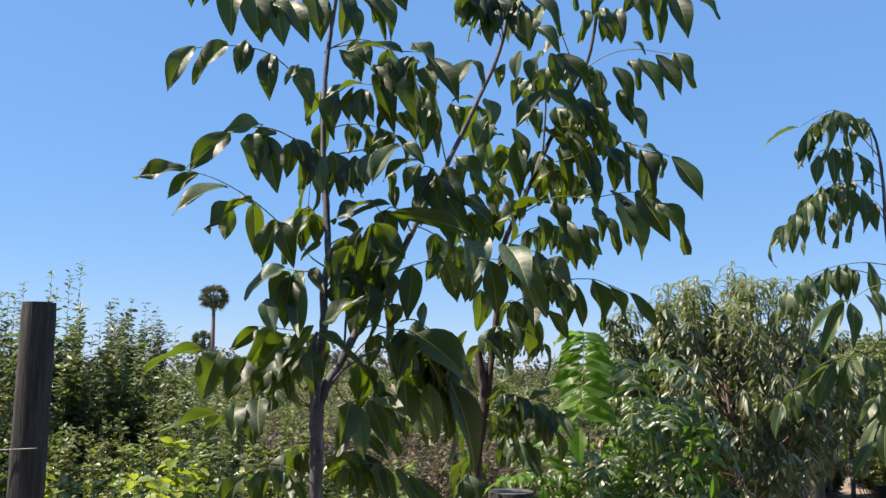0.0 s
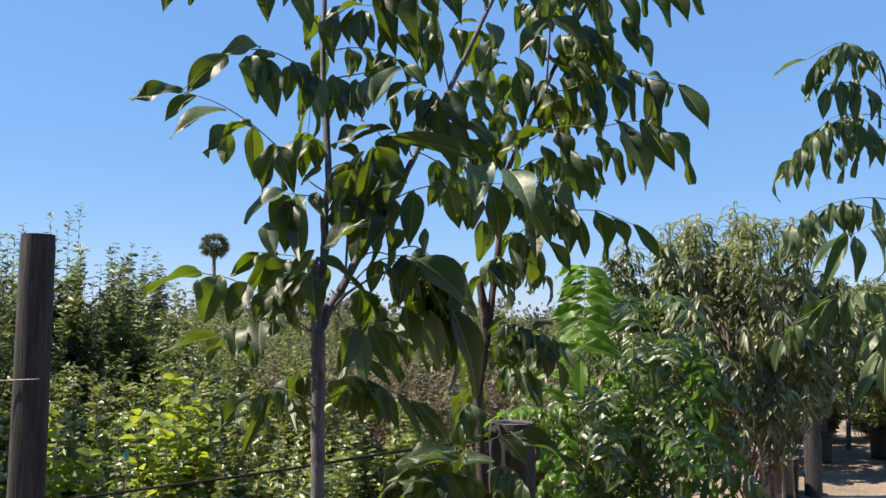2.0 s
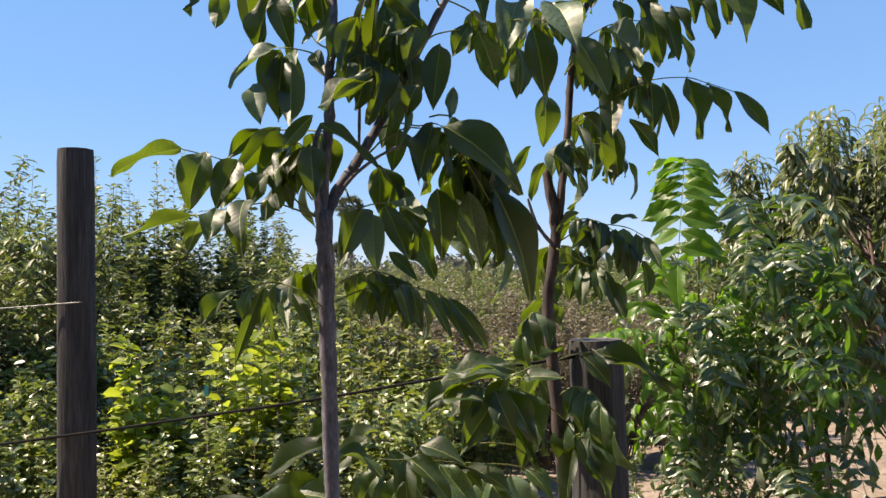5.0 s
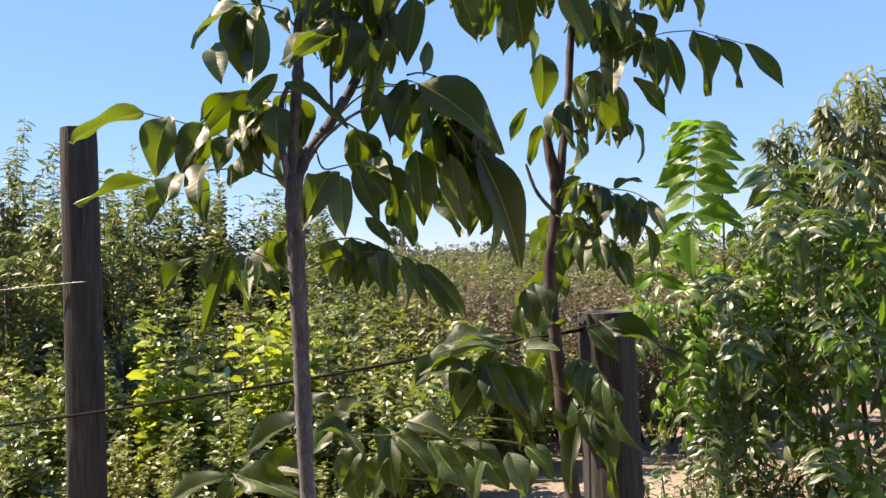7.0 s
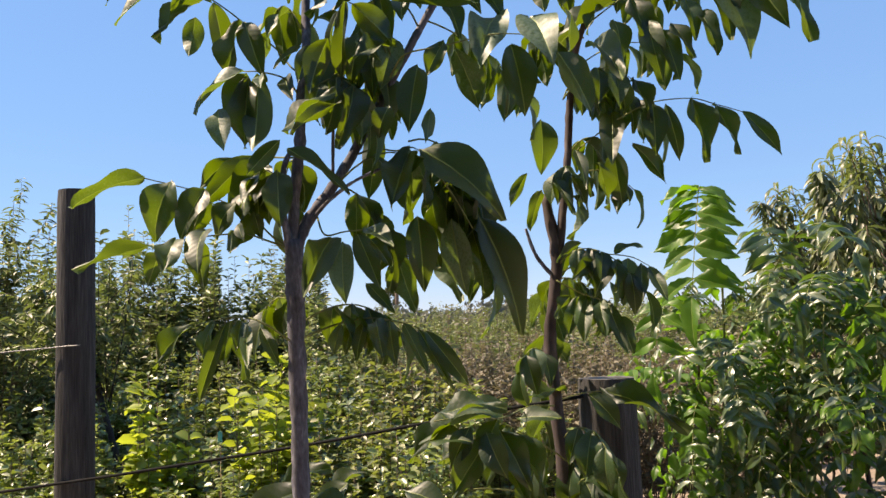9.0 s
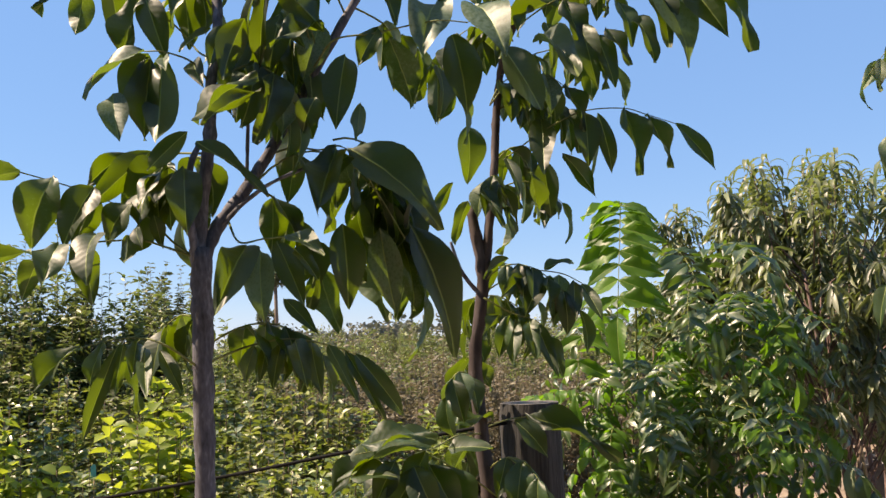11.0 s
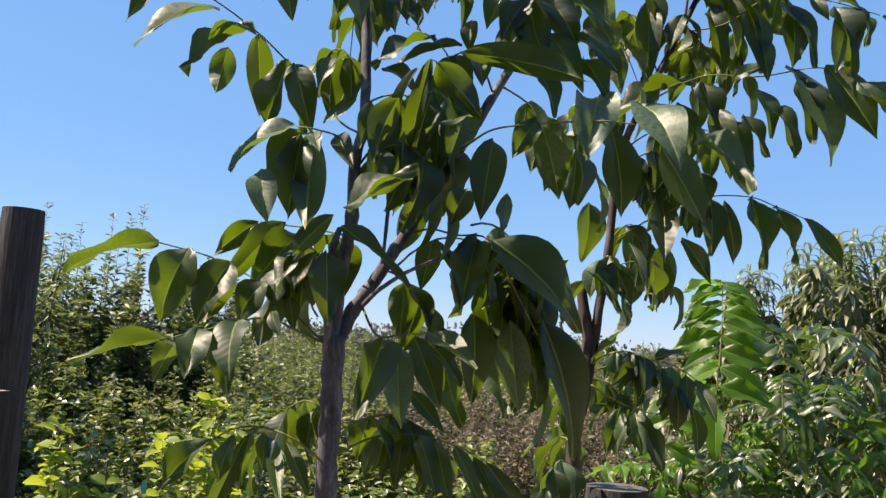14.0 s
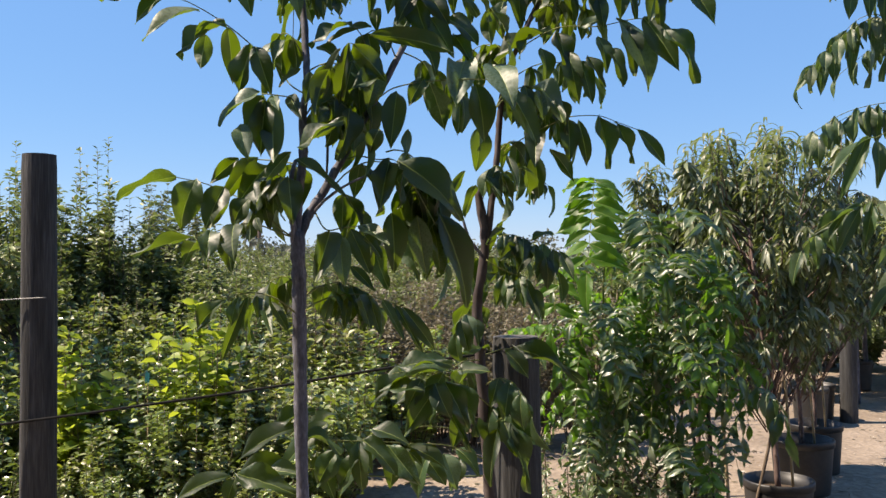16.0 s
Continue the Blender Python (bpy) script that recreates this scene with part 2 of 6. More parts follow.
def thing(name, at, label, category, group="", kind=""):
    e = new(name)
    place(e, Matrix.Translation(at))
    return tagged(e, label, category, group, kind)


def spline(pts, steps):
    """Points on a smooth curve through pts."""
    p = [Vector(q) for q in pts]
    p = [p[0] * 2 - p[1]] + p + [p[-1] * 2 - p[-2]]
    res = []
    for i in range(1, len(p) - 2):
        for k in range(steps):
            u = k / steps
            a, b, c, d = p[i - 1], p[i], p[i + 1], p[i + 2]
            res.append(0.5 * ((2 * b) + (c - a) * u + (2 * a - 5 * b + 4 * c - d) * u * u + (3 * b - a - 3 * c + d) * u ** 3))
    return res + [p[-2]]


def tube_mesh(path, radii, sides, knots=0.0):
    """Vertices and faces of a tube along path, closed at both ends."""
    verts, faces = [], []
    n = len(path)
    for i, p in enumerate(path):
        t = (path[min(i + 1, n - 1)] - path[max(i - 1, 0)]).normalized()
        s = t.cross(Vector((0, 1, 0.02)) if abs(t.z) > 0.5 else Vector((0, 0, 1))).normalized()
        w = t.cross(s)
        for k in range(sides):
            a = 2 * math.pi * k / sides
            r = radii[i] * (1 + knots * noise.noise(p * 40 + Vector((k, 0, 0))))
            verts.append(p + (s * math.cos(a) + w * math.sin(a)) * r)
    for i in range(n - 1):
        for k in range(sides):
            k2 = (k + 1) % sides
            faces.append((i * sides + k, i * sides + k2, (i + 1) * sides + k2, (i + 1) * sides + k))
    faces.append(tuple(range(sides))[::-1])
    faces.append(tuple((n - 1) * sides + k for k in range(sides)))
    return verts, faces


def stem(tree, name, pts, r0, r1, mat=None, sides=9):
    """A trunk or branch as one tapering, slightly knotted tube."""
    path = spline(pts, 7)
    radii = [r0 + (r1 - r0) * i / (len(path) - 1) for i in range(len(path))]
    v, f = tube_mesh(path, radii, sides, 0.35)
    return mesh_object(name, v, f, mat or BARK, tree, at=pts[0])


def leaflet_mesh(name, mat, width, fold, curl, wave, twist, toothed=0.0):
    """A blade one metre long along y, scaled where it is used: folded along its rib, its margins rolled back, curled down and a little wavy."""
    rows, cols = 12, (-1.0, -0.72, -0.38, 0.0, 0.38, 0.72, 1.0)
    verts, faces = [], []
    for i in range(rows + 1):
        u = i / rows
        half = 0.5 * width * (math.sin(math.pi * min(1.0, u ** 0.80)) ** 0.86) * (1 - 0.10 * u - 0.25 * u ** 4)
        half = 0.004 if i == rows else max(half, 0.007)
        if i:
            ang = curl * 1.5 * (u - 0.5 / rows)
            y, z = y + math.cos(ang) / rows, z - math.sin(ang) / rows
        else:
            ang, y, z = 0.0, 0.0, 0.0
        for c in cols:
            edge = half * (1 + (toothed * (1 if i % 2 else -1) if abs(c) == 1 else 0))
            x = c * edge * math.cos(fold)
            lift = (abs(c) - 0.42 * c * c) * 1.25 * edge * math.sin(fold) + wave * width * math.sin(u * 9 + c * 2.1 + twist * 5) * abs(c) * 0.16
            lift += 0.05 * wave * half * math.sin(u * 26 + c * 3.0) * (1 - abs(c))
            turn = twist * u
            dx, dz = x * math.cos(turn) - lift * math.sin(turn), x * math.sin(turn) + lift * math.cos(turn)
            verts.append((dx, y + dz * math.sin(ang), z + dz * math.cos(ang)))
    w = len(cols)
    for i in range(rows):
        for k in range(w - 1):
            faces.append((i * w + k, i * w + k + 1, (i + 1) * w + k + 1, (i + 1) * w + k))
    me = bpy.data.meshes.new(name)
    me.from_pydata(verts, [], faces)
    me.materials.append(mat)
    me.polygons.foreach_set("use_smooth", [True] * len(me.polygons))
    for e in me.edges:
        if all(i % w == w // 2 for i in e.vertices):
            e.use_edge_sharp = True
    return me


def leaf_set(mat, width, toothed=0.0, folds=(18, 44)):
    rng = random.Random(5)
    return [leaflet_mesh("leaflet", mat, width * rng.uniform(0.86, 1.12), radians(rng.uniform(*folds)), rng.uniform(0.15, 0.75), rng.uniform(0.3, 1.0), rng.uniform(-0.5, 0.5), toothed) for _ in range(10)]


BLADES = {"broad": leaf_set(WALNUT, 0.55, folds=(24, 48)), "slim": leaf_set(WALNUT_FAR, 0.44), "frond": leaf_set(FROND, 0.46, 0.08), "dark_frond": leaf_set(FROND_DARK, 0.34, 0.05)}
dice = random.Random(11)
LEAF_COUNT, HEAPS = {}, {}          # leaflets built so far on each thing; the rest of a dense plant, joined
DENSE = {"frond": FROND_MASS, "dark_frond": FROND_DARK_MASS}


def compound(tree, base, mid, tip, pairs, size, hang=1.0, term=0.0, slim=0.0, blades="", spread=0.75, bare=0.30, flat=False):
    """A pinnate leaf: a stalk from base over mid to tip, pairs of leaflets that hang from it, and one at its end."""
    a, c = Vector(base), Vector(tip)
    q = Vector(mid) * 2 - (a + c) * 0.5
    path = [a * (1 - u) ** 2 + q * 2 * u * (1 - u) + c * u * u for u in (i / 9 for i in range(10))]
    v, f = tube_mesh(path, [0.0024 - 0.0013 * i / 9 for i in range(10)], 5)
    stalk = mesh_object("leaf_stalk", v, f, TWIG, tree, at=base)
    kind = blades or ("slim" if slim else "broad")
    for k in range(pairs + 1):
        u = bare + (1 - bare) * k / pairs if pairs else 1.0
        u = min(1.0, u)
        at = a * (1 - u) ** 2 + q * 2 * u * (1 - u) + c * u * u
        t = ((q - a) * (1 - u) + (c - q) * u).normalized()
        side = t.cross(Vector((0, 0, 1)))
        side = side.normalized() if side.length > 0.1 else Vector((1, 0, 0))
        last = k == pairs
        for s in ((0,) if last else (-1, 1)):
            h = hang * dice.uniform(0.5, 1.05)
            if last:
                d = t + Vector((0, 0, -0.45 * hang)) + side * dice.uniform(-0.15, 0.15)
            else:
                d = t * dice.uniform(0.25, 0.6) + side * s * spread * dice.uniform(0.7, 1.15) + Vector((0, 0, -h))
            d.normalize()
            up = Vector((0, 0, 1)) + side * s * 0.5 + t * (0.55 if not last else -0.1) + Vector([dice.uniform(-0.35, 0.35) for _ in range(3)])
            if flat:
                up = side.cross(t)
                up = (up if up.z - up.y > 0 else -up) + Vector([dice.uniform(-0.3, 0.3) for _ in range(3)])
            x = d.cross(up).normalized()
            z = x.cross(d)
            ln = size * (dice.uniform(0.9, 1.15) if not last else 1.15)
            ln *= 0.88 + 0.25 * u if not last else 1.0
            if last and term:
                ln = term
            m = Matrix((( x.x, d.x, z.x, at.x), (x.y, d.y, z.y, at.y), (x.z, d.z, z.z, at.z), (0, 0, 0, 1))) @ Matrix.Diagonal((ln, ln, ln, 1))
            me = dice.choice(BLADES[kind])
            LEAF_COUNT[tree.name] = LEAF_COUNT.get(tree.name, 0) + 1
            if kind in DENSE and LEAF_COUNT[tree.name] > 300:
                heap = HEAPS.setdefault((tree.name, kind), (tree, [], []))
                o = len(heap[1])
                heap[1].extend(m @ v.co for v in me.vertices)
                heap[2].extend(tuple(o + i for i in f.vertices) for f in me.polygons)
            else:
                place(new("leaflet", me), m, stalk)
    return stalk


def stalk(tree, pts):
    """The thin stalk of one compound leaf."""
    path = spline(pts, 5)
    n = len(path) - 1
    v, f = tube_mesh(path, [0.0024 - 0.0012 * i / n for i in range(n + 1)], 5)
    return mesh_object("leaf_stalk", v, f, TWIG, tree, at=pts[0])


def blade(on, base, tip, kind="broad", across=0.0, face=""):
    """One leaflet that reaches from base to tip. across: its width; face: "up" for one that arches out, "under" and "back" for those that show their underside from the walk."""
    me = dice.choice(BLADES[kind])
    end = me.vertices[len(me.vertices) - 4].co
    a, d = Vector(base), Vector(tip) - Vector(base)
    k = d.length / end.length
    d.normalize()
    if face == "up":
        hint = Vector((dice.uniform(-0.25, 0.15), -dice.uniform(0.5, 0.9), 0.8))
    elif face == "under":
        hint = Vector((dice.uniform(-0.1, 0.1), dice.uniform(0.45, 0.65), 0.85))
    elif face == "back":
        hint = Vector((dice.uniform(-0.5, 0.3), dice.uniform(0.35, 0.9), 0.55))
    elif across:
        hint = Vector((dice.uniform(-0.15, 0.45), -dice.uniform(0.6, 1.0), dice.uniform(0.2, 0.6)))
    else:
        hint = Vector((dice.uniform(-0.75, 0.45), -dice.uniform(0.25, 1.0), 1.0)) if d.z > -0.75 else Vector((dice.uniform(-0.7, 0.5) + 0.6 * d.x, -dice.uniform(0.5, 1.0), 0.35))
    x = d.cross(hint).normalized()
    z = x.cross(d)
    m = Matrix(((x.x, d.x, z.x, a.x), (x.y, d.y, z.y, a.y), (x.z, d.z, z.z, a.z), (0, 0, 0, 1)))
    if across:
        spans = [v.co.x for v in me.vertices]
        wide = across * (1.0 if face == "up" else 0.88) / (max(spans) - min(spans))
        deep = min(wide, k * 1.1)
    else:
        wide = min(k * 1.25, 0.135) if k > 0.105 else k * dice.uniform(0.80, 1.2)
        deep = k
    place(new("leaflet", me), m @ pose(0, 0, 0, -math.degrees(math.atan2(end.z, end.y))) @ Matrix.Diagonal((wide, k, deep, 1)), on)


def leaf_cloud(pos, way, normal, length, width, fold=0.25, curl=0.15):
    """Many small oval leaves as one mesh, each folded along its rib and bent down to its tip."""
    pos, way, normal = (np.asarray(a, dtype=float) for a in (pos, way, normal))
    way = way / (np.linalg.norm(way, axis=1, keepdims=True) + 1e-9)
    s = np.cross(way, normal)
    s /= np.linalg.norm(s, axis=1, keepdims=True) + 1e-9
    nn = np.cross(s, way)
    L, W = np.asarray(length)[:, None], np.asarray(width)[:, None]
    near = pos + way * L * 0.28 - nn * L * curl * 0.08
    far = pos + way * L * 0.66 - nn * L * curl * 0.45
    tip = pos + way * L * (1 - 0.25 * curl) - nn * L * curl
    rows = [pos, near, near + s * W * 0.46 + nn * W * fold, near - s * W * 0.46 + nn * W * fold,
            far, far + s * W * 0.42 + nn * W * fold, far - s * W * 0.42 + nn * W * fold, tip]
    n = len(pos)
    verts = np.stack(rows, 1).reshape(-1, 3)
    i = np.arange(n)[:, None] * 8
    tri = ((0, 1, 2), (0, 3, 1), (1, 4, 5), (1, 5, 2), (3, 6, 4), (3, 4, 1), (4, 7, 5), (6, 7, 4))
    faces = np.concatenate([i + t for t in tri], 1).reshape(-1, 3)
    return verts, faces


def bush(name, at, label, category, mat, height, radius, shoots, leaves, size, ratio=0.5, droop=0.2, upright=0.8, start=0.1, trunk=0.0, seed=1, group="", wood=None, tuft=0.0, lean=(0, 0), foot=0.0):
    """A shrub or small tree: a trunk, many leafy shoots and a crown of separate leaves. start: where the lowest shoots leave, as a part of the height."""
    g = np.random.default_rng(seed)
    at = Vector(at)
    ob = thing(name, at, label, category, group)
    tv, tf, pos, way, nor = [], [], [], [], []
    if trunk:
        path = spline([at + Vector((0, 0, foot)), at + Vector((lean[0] * 0.3 + g.normal(0, 0.015), g.normal(0, 0.015), height * 0.3)), at + Vector((lean[0], lean[1], height * 0.72))], 5)
        v, f = tube_mesh(path, [trunk * (1 - 0.6 * i / (len(path) - 1)) for i in range(len(path))], 8, 0.3)
        mesh_object("trunk", v, f, wood or BARK, ob, at)
    for k in range(shoots):
        az = g.uniform(0, 2 * math.pi)
        z0 = height * (start + (0.72 - start) * g.uniform(0, 1) ** 1.2) if trunk else foot + 0.02
        r0 = radius * (0.05 if trunk else g.uniform(0, 0.45))
        p = Vector((at.x + lean[0] * z0 / height + r0 * math.cos(az), at.y + lean[1] * z0 / height + r0 * math.sin(az), at.z + z0))
        top = height * g.uniform(0.72, 1.02)
        if tuft > 0.4 and g.uniform() < 0.14:
            top += 0.05 * height
        out = radius * g.uniform(0.45, 1.0)
        e = Vector((at.x + lean[0] + out * math.cos(az), at.y + lean[1] + out * math.sin(az), at.z + z0 + (top - z0) * (upright * g.uniform(0.45, 1.0) if trunk else g.uniform(0.55, 1.0))))
        m = p.lerp(e, 0.5) + Vector((0.25 * (e.x - p.x), 0.25 * (e.y - p.y), (0.12 if upright > 0.4 else 0.2) * radius))
        if trunk and droop > 0.5:
            e.z -= radius * 0.35 * g.uniform(0, 1)
        q = m * 2 - (p + e) * 0.5
        path = [p * (1 - u) ** 2 + q * 2 * u * (1 - u) + e * u * u for u in (i / 6 for i in range(7))]
        v, f = tube_mesh(path, [0.0045 - 0.0005 * i for i in range(7)], 4)
        o = len(tv)
        tv += v
        tf += [tuple(o + i for i in ff) for ff in f]
        u = np.sort(g.uniform(0.12, 1.0, leaves) ** (1 - tuft))
        b0, b1, b2 = (np.array(x) for x in (p, q, e))
        at_u = b0 * ((1 - u) ** 2)[:, None] + b1 * (2 * u * (1 - u))[:, None] + b2 * (u * u)[:, None]
        tan = (b1 - b0) * (1 - u)[:, None] + (b2 - b1) * u[:, None]
        tan /= np.linalg.norm(tan, axis=1, keepdims=True) + 1e-9
        a2 = np.arange(leaves) * 2.4 + g.uniform(0, 6)
        rad = np.stack((np.cos(a2), np.sin(a2), np.zeros(leaves)), 1)
        d = tan * 0.5 + rad * 0.9 + np.array((0, 0, -1.0)) * droop * 1.6 + g.normal(0, 0.28, (leaves, 3))
        pos.append(at_u + rad * 0.004)
        way.append(d)
        nor.append(np.array((0, 0, 1.0)) + tan * 0.35 + rad * 0.3 * droop + g.normal(0, 0.5, (leaves, 3)))
    mesh_object("wood", tv, tf, wood or STICK, ob, at)
    n = shoots * leaves
    ln = size * g.uniform(0.55, 1.25, n)
    v, f = leaf_cloud(np.concatenate(pos), np.concatenate(way), np.concatenate(nor), ln, ln * ratio * g.uniform(0.8, 1.15, n), 0.22, 0.12 + 0.35 * droop)
    mesh_object("crown", v, f, mat, ob, at)
    return ob


def revolve(profile, sides):
    """Vertices and faces of a body turned round z from (radius, height) pairs, open at the ends."""
    v = [(r * math.cos(2 * math.pi * k / sides), r * math.sin(2 * math.pi * k / sides), z) for r, z in profile for k in range(sides)]
    f = [(i * sides + k, i * sides + (k + 1) % sides, (i + 1) * sides + (k + 1) % sides, (i + 1) * sides + k) for i in range(len(profile) - 1) for k in range(sides)]
    return v, f


def pot(at, r=0.165, h=0.36, label="black plastic nursery pot filled with soil, on the dirt"):
    """A nursery pot: a tapered wall with a rolled rim, and soil inside."""
    ob = thing("plant_pot", at, label, "pot", "nursery pots")
    b = Vector(at)
    def put(name, prof, mat):
        v, f = revolve(prof, 28)
        return mesh_object(name, [b + Vector(p) for p in v], f, mat, ob, at)
    put("wall", [(0.001, 0.004), (r * 0.84, 0.004), (r * 0.86, 0.03), (r * 0.96, h - 0.05), (r * 0.955, h - 0.006), (r * 0.93, h - 0.006), (r * 0.90, h - 0.07)], POT)
    put("rim", [(r * 0.96, h - 0.045), (r * 1.0, h - 0.042), (r * 1.015, h - 0.008), (r * 1.0, h), (r * 0.94, h), (r * 0.93, h - 0.01)], POT)
    put("soil", [(0.001, h - 0.055), (r * 0.5, h - 0.058), (r * 0.92, h - 0.07)], SOIL)
    return ob


def post(name, at, r, h, label, tilt=(0, 0), cap=CUT_WOOD, seed=1):
    """A round wooden post: a knotty, cracked shaft and its sawn top, worn at the edge."""
    ob = thing(name, at, label, "post", "fence posts")
    g = random.Random(seed)
    verts, faces, sides, rows = [], [], 36, 40
    for i in range(rows + 1):
        z = h * i / rows
        for k in range(sides):
            a = 2 * math.pi * k / sides
            crack = 0.0
            for c in (0.9, 2.6, 3.9, 5.3):
                w = c + 0.1 * math.sin(z * 2.1 + c * 7)
                crack += math.exp(-((a - w) / 0.05) ** 2) * (0.5 + 0.5 * math.sin(z * 3 + c * 3))
            rr = r * (1.05 - 0.09 * z / h) * (1 + 0.05 * noise.noise(Vector((math.cos(a) * 1.4 + seed, math.sin(a) * 1.4, z * 1.3))) - 0.035 * crack)
            if i == rows:
                rr *= 0.965
            verts.append(Vector(at) + Vector((rr * math.cos(a) + tilt[0] * z, rr * math.sin(a) + tilt[1] * z, z - (0.0 if i < rows else -0.003))))
    for i in range(rows):
        for k in range(sides):
            k2 = (k + 1) % sides
            faces.append((i * sides + k, i * sides + k2, (i + 1) * sides + k2, (i + 1) * sides + k))
    mesh_object("shaft", verts, faces, OLD_WOOD, ob, at)
    top, tf = [], []
    for j, f in enumerate((0.0, 0.35, 0.7, 1.0)):
        for k in range(sides):
            e = verts[rows * sides + k]
            c = Vector(at) + Vector((tilt[0] * h, tilt[1] * h, h))
            p = c.lerp(e, f)
            p.z = h + at[2] + 0.003 + 0.004 * noise.noise(p * 30) * (1 - f)
            top.append(p)
    for j in range(3):
        for k in range(sides):
            k2 = (k + 1) % sides
            tf.append((j * sides + k, (j + 1) * sides + k, (j + 1) * sides + k2, j * sides + k2))
    mesh_object("sawn_top", top, tf, cap, ob, at)
    return ob


# ---- ground ----
gv, gf = [], []
xs = [-900, -300, -120, -60, -30, -16] + [-10 + 0.25 * i for i in range(93)] + [16, 24, 40, 80, 200, 500, 900]
ys = [-200, -60, -20, -8] + [-4 + 0.25 * i for i in range(81)] + [19, 24, 32, 45, 70, 120, 250, 600, 1500]
for y in ys:
    for x in xs:
        near = max(0.0, 1 - max(abs(x - 2), abs(y - 6)) / 14)
        gv.append((x, y, 0.035 * near * noise.fractal(Vector((x * 0.9, y * 0.9, 0)), 1.0, 2.0, 4)))
gf = [(j * len(xs) + i, j * len(xs) + i + 1, (j + 1) * len(xs) + i + 1, (j + 1) * len(xs) + i) for j in range(len(ys) - 1) for i in range(len(xs) - 1)]
tagged(mesh_object("ground", gv, gf, DIRT), "dry tan nursery dirt, uneven, scattered with pebbles", "ground", "", "structure")

# ---- fence: posts, tube and wires ----
post("fence_post", (-1.586, 3.39, 0.0), 0.066, 1.925, "tall round weathered grey-brown wooden fence post", (0.004, 0.0), seed=3)
post("fence_post", (0.267, 3.39, 0.0), 0.092, 1.212, "short thick round weathered wooden post with a sawn top", (0.0, 0.0), DARK_CUT, seed=8)
def line(name, label, category, pts, r, mat, sides=7, sub=8):
    path = spline(pts, sub)
    v, f = tube_mesh(path, [r] * len(path), sides)
    ob = mesh_object(name, v, f, mat, None, pts[0])
    return tagged(ob, label, category)


line("irrigation_tube", "thin black plastic irrigation tube strung between fence posts", "tube", [(-6.0, 3.55, 0.66), (-3.4, 3.42, 0.76), (-2.1, 3.33, 0.85), (-1.56, 3.313, 0.91), (-1.1, 3.31, 0.972), (-0.65, 3.31, 1.035), (-0.25, 3.31, 1.10), (0.0, 3.315, 1.138), (0.2, 3.33, 1.165)], 0.0052, TUBE)
line("fence_wire", "thin grey galvanised wire stapled to the tall post", "wire", [(-6.0, 3.55, 1.20), (-3.2, 3.42, 1.29), (-1.9, 3.34, 1.355), (-1.56, 3.318, 1.372), (-1.515, 3.325, 1.374)], 0.0022, WIRE)

# ---- young trees with large compound leaves ----
near_tree = thing("walnut_tree", (-0.285, 2.35, 0.0), "young tree with a forked grey trunk and large drooping leaflets", "tree", "young trees with compound leaves")
second_tree = thing("walnut_tree", (0.22, 3.12, 0.0), "young slender tree with glossy drooping green leaflets beside the short post", "tree", "young trees with compound leaves")
third_tree = thing("walnut_tree", (1.98, 3.9, 0.0), "young tree with narrow hanging leaflets standing farther along the fence", "tree", "young trees with compound leaves")
# near tree: two leaders from a fork at chest height
stem(near_tree, "trunk", [(-0.285, 2.35, 0.0), (-0.29, 2.35, 0.5), (-0.302, 2.35, 1.0), (-0.304, 2.35, 1.237), (-0.307, 2.35, 1.42), (-0.31, 2.355, 1.575)], 0.0165, 0.0185)
stem(near_tree, "branch", [(-0.313, 2.355, 1.56), (-0.308, 2.365, 1.68), (-0.298, 2.37, 1.77), (-0.304, 2.40, 1.90), (-0.296, 2.41, 1.96), (-0.309, 2.45, 2.11), (-0.328, 2.49, 2.27), (-0.332, 2.51, 2.504), (-0.323, 2.54, 2.68), (-0.308, 2.56, 2.836), (-0.304, 2.6, 3.104)], 0.0135, 0.005)
stem(near_tree, "branch", [(-0.306, 2.358, 1.555), (-0.288, 2.385, 1.62), (-0.252, 2.44, 1.696), (-0.216, 2.485, 1.781), (-0.168, 2.50, 1.87), (-0.106, 2.51, 1.981), (-0.06, 2.55, 2.085), (0.034, 2.62, 2.292), (0.128, 2.66, 2.503), (0.212, 2.7, 2.721), (0.261, 2.7, 3.017)], 0.0135, 0.005)
stem(near_tree, "branch", [(-0.316, 2.345, 1.55), (-0.318, 2.325, 1.64), (-0.318, 2.33, 1.72), (-0.312, 2.35, 1.76)], 0.008, 0.005)
stem(near_tree, "branch", [(-0.289, 2.38, 1.61), (-0.245, 2.40, 1.661), (-0.19, 2.41, 1.70), (-0.12, 2.44, 1.735)], 0.005, 0.003)
stem(near_tree, "branch", [(-0.252, 2.44, 1.70), (-0.245, 2.43, 1.80), (-0.24, 2.42, 1.92)], 0.004, 0.003)
# its compound leaves, from the lowest up
s = stalk(near_tree, [(-0.322, 2.355, 1.560), (-0.367, 2.368, 1.591), (-0.414, 2.369, 1.639), (-0.517, 2.499, 1.681), (-0.574, 2.426, 1.709), (-0.596, 2.262, 1.712)])
blade(s, (-0.596, 2.262, 1.712), (-0.711, 2.180, 1.628), across=0.062, face="under")
blade(s, (-0.560, 2.307, 1.711), (-0.604, 2.311, 1.588), across=0.085)
blade(s, (-0.493, 2.322, 1.691), (-0.529, 2.286, 1.585), across=0.080)
blade(s, (-0.434, 2.346, 1.662), (-0.477, 2.342, 1.588), across=0.062)
blade(s, (-0.500, 2.335, 1.683), (-0.530, 2.324, 1.588), across=0.063, face="back")
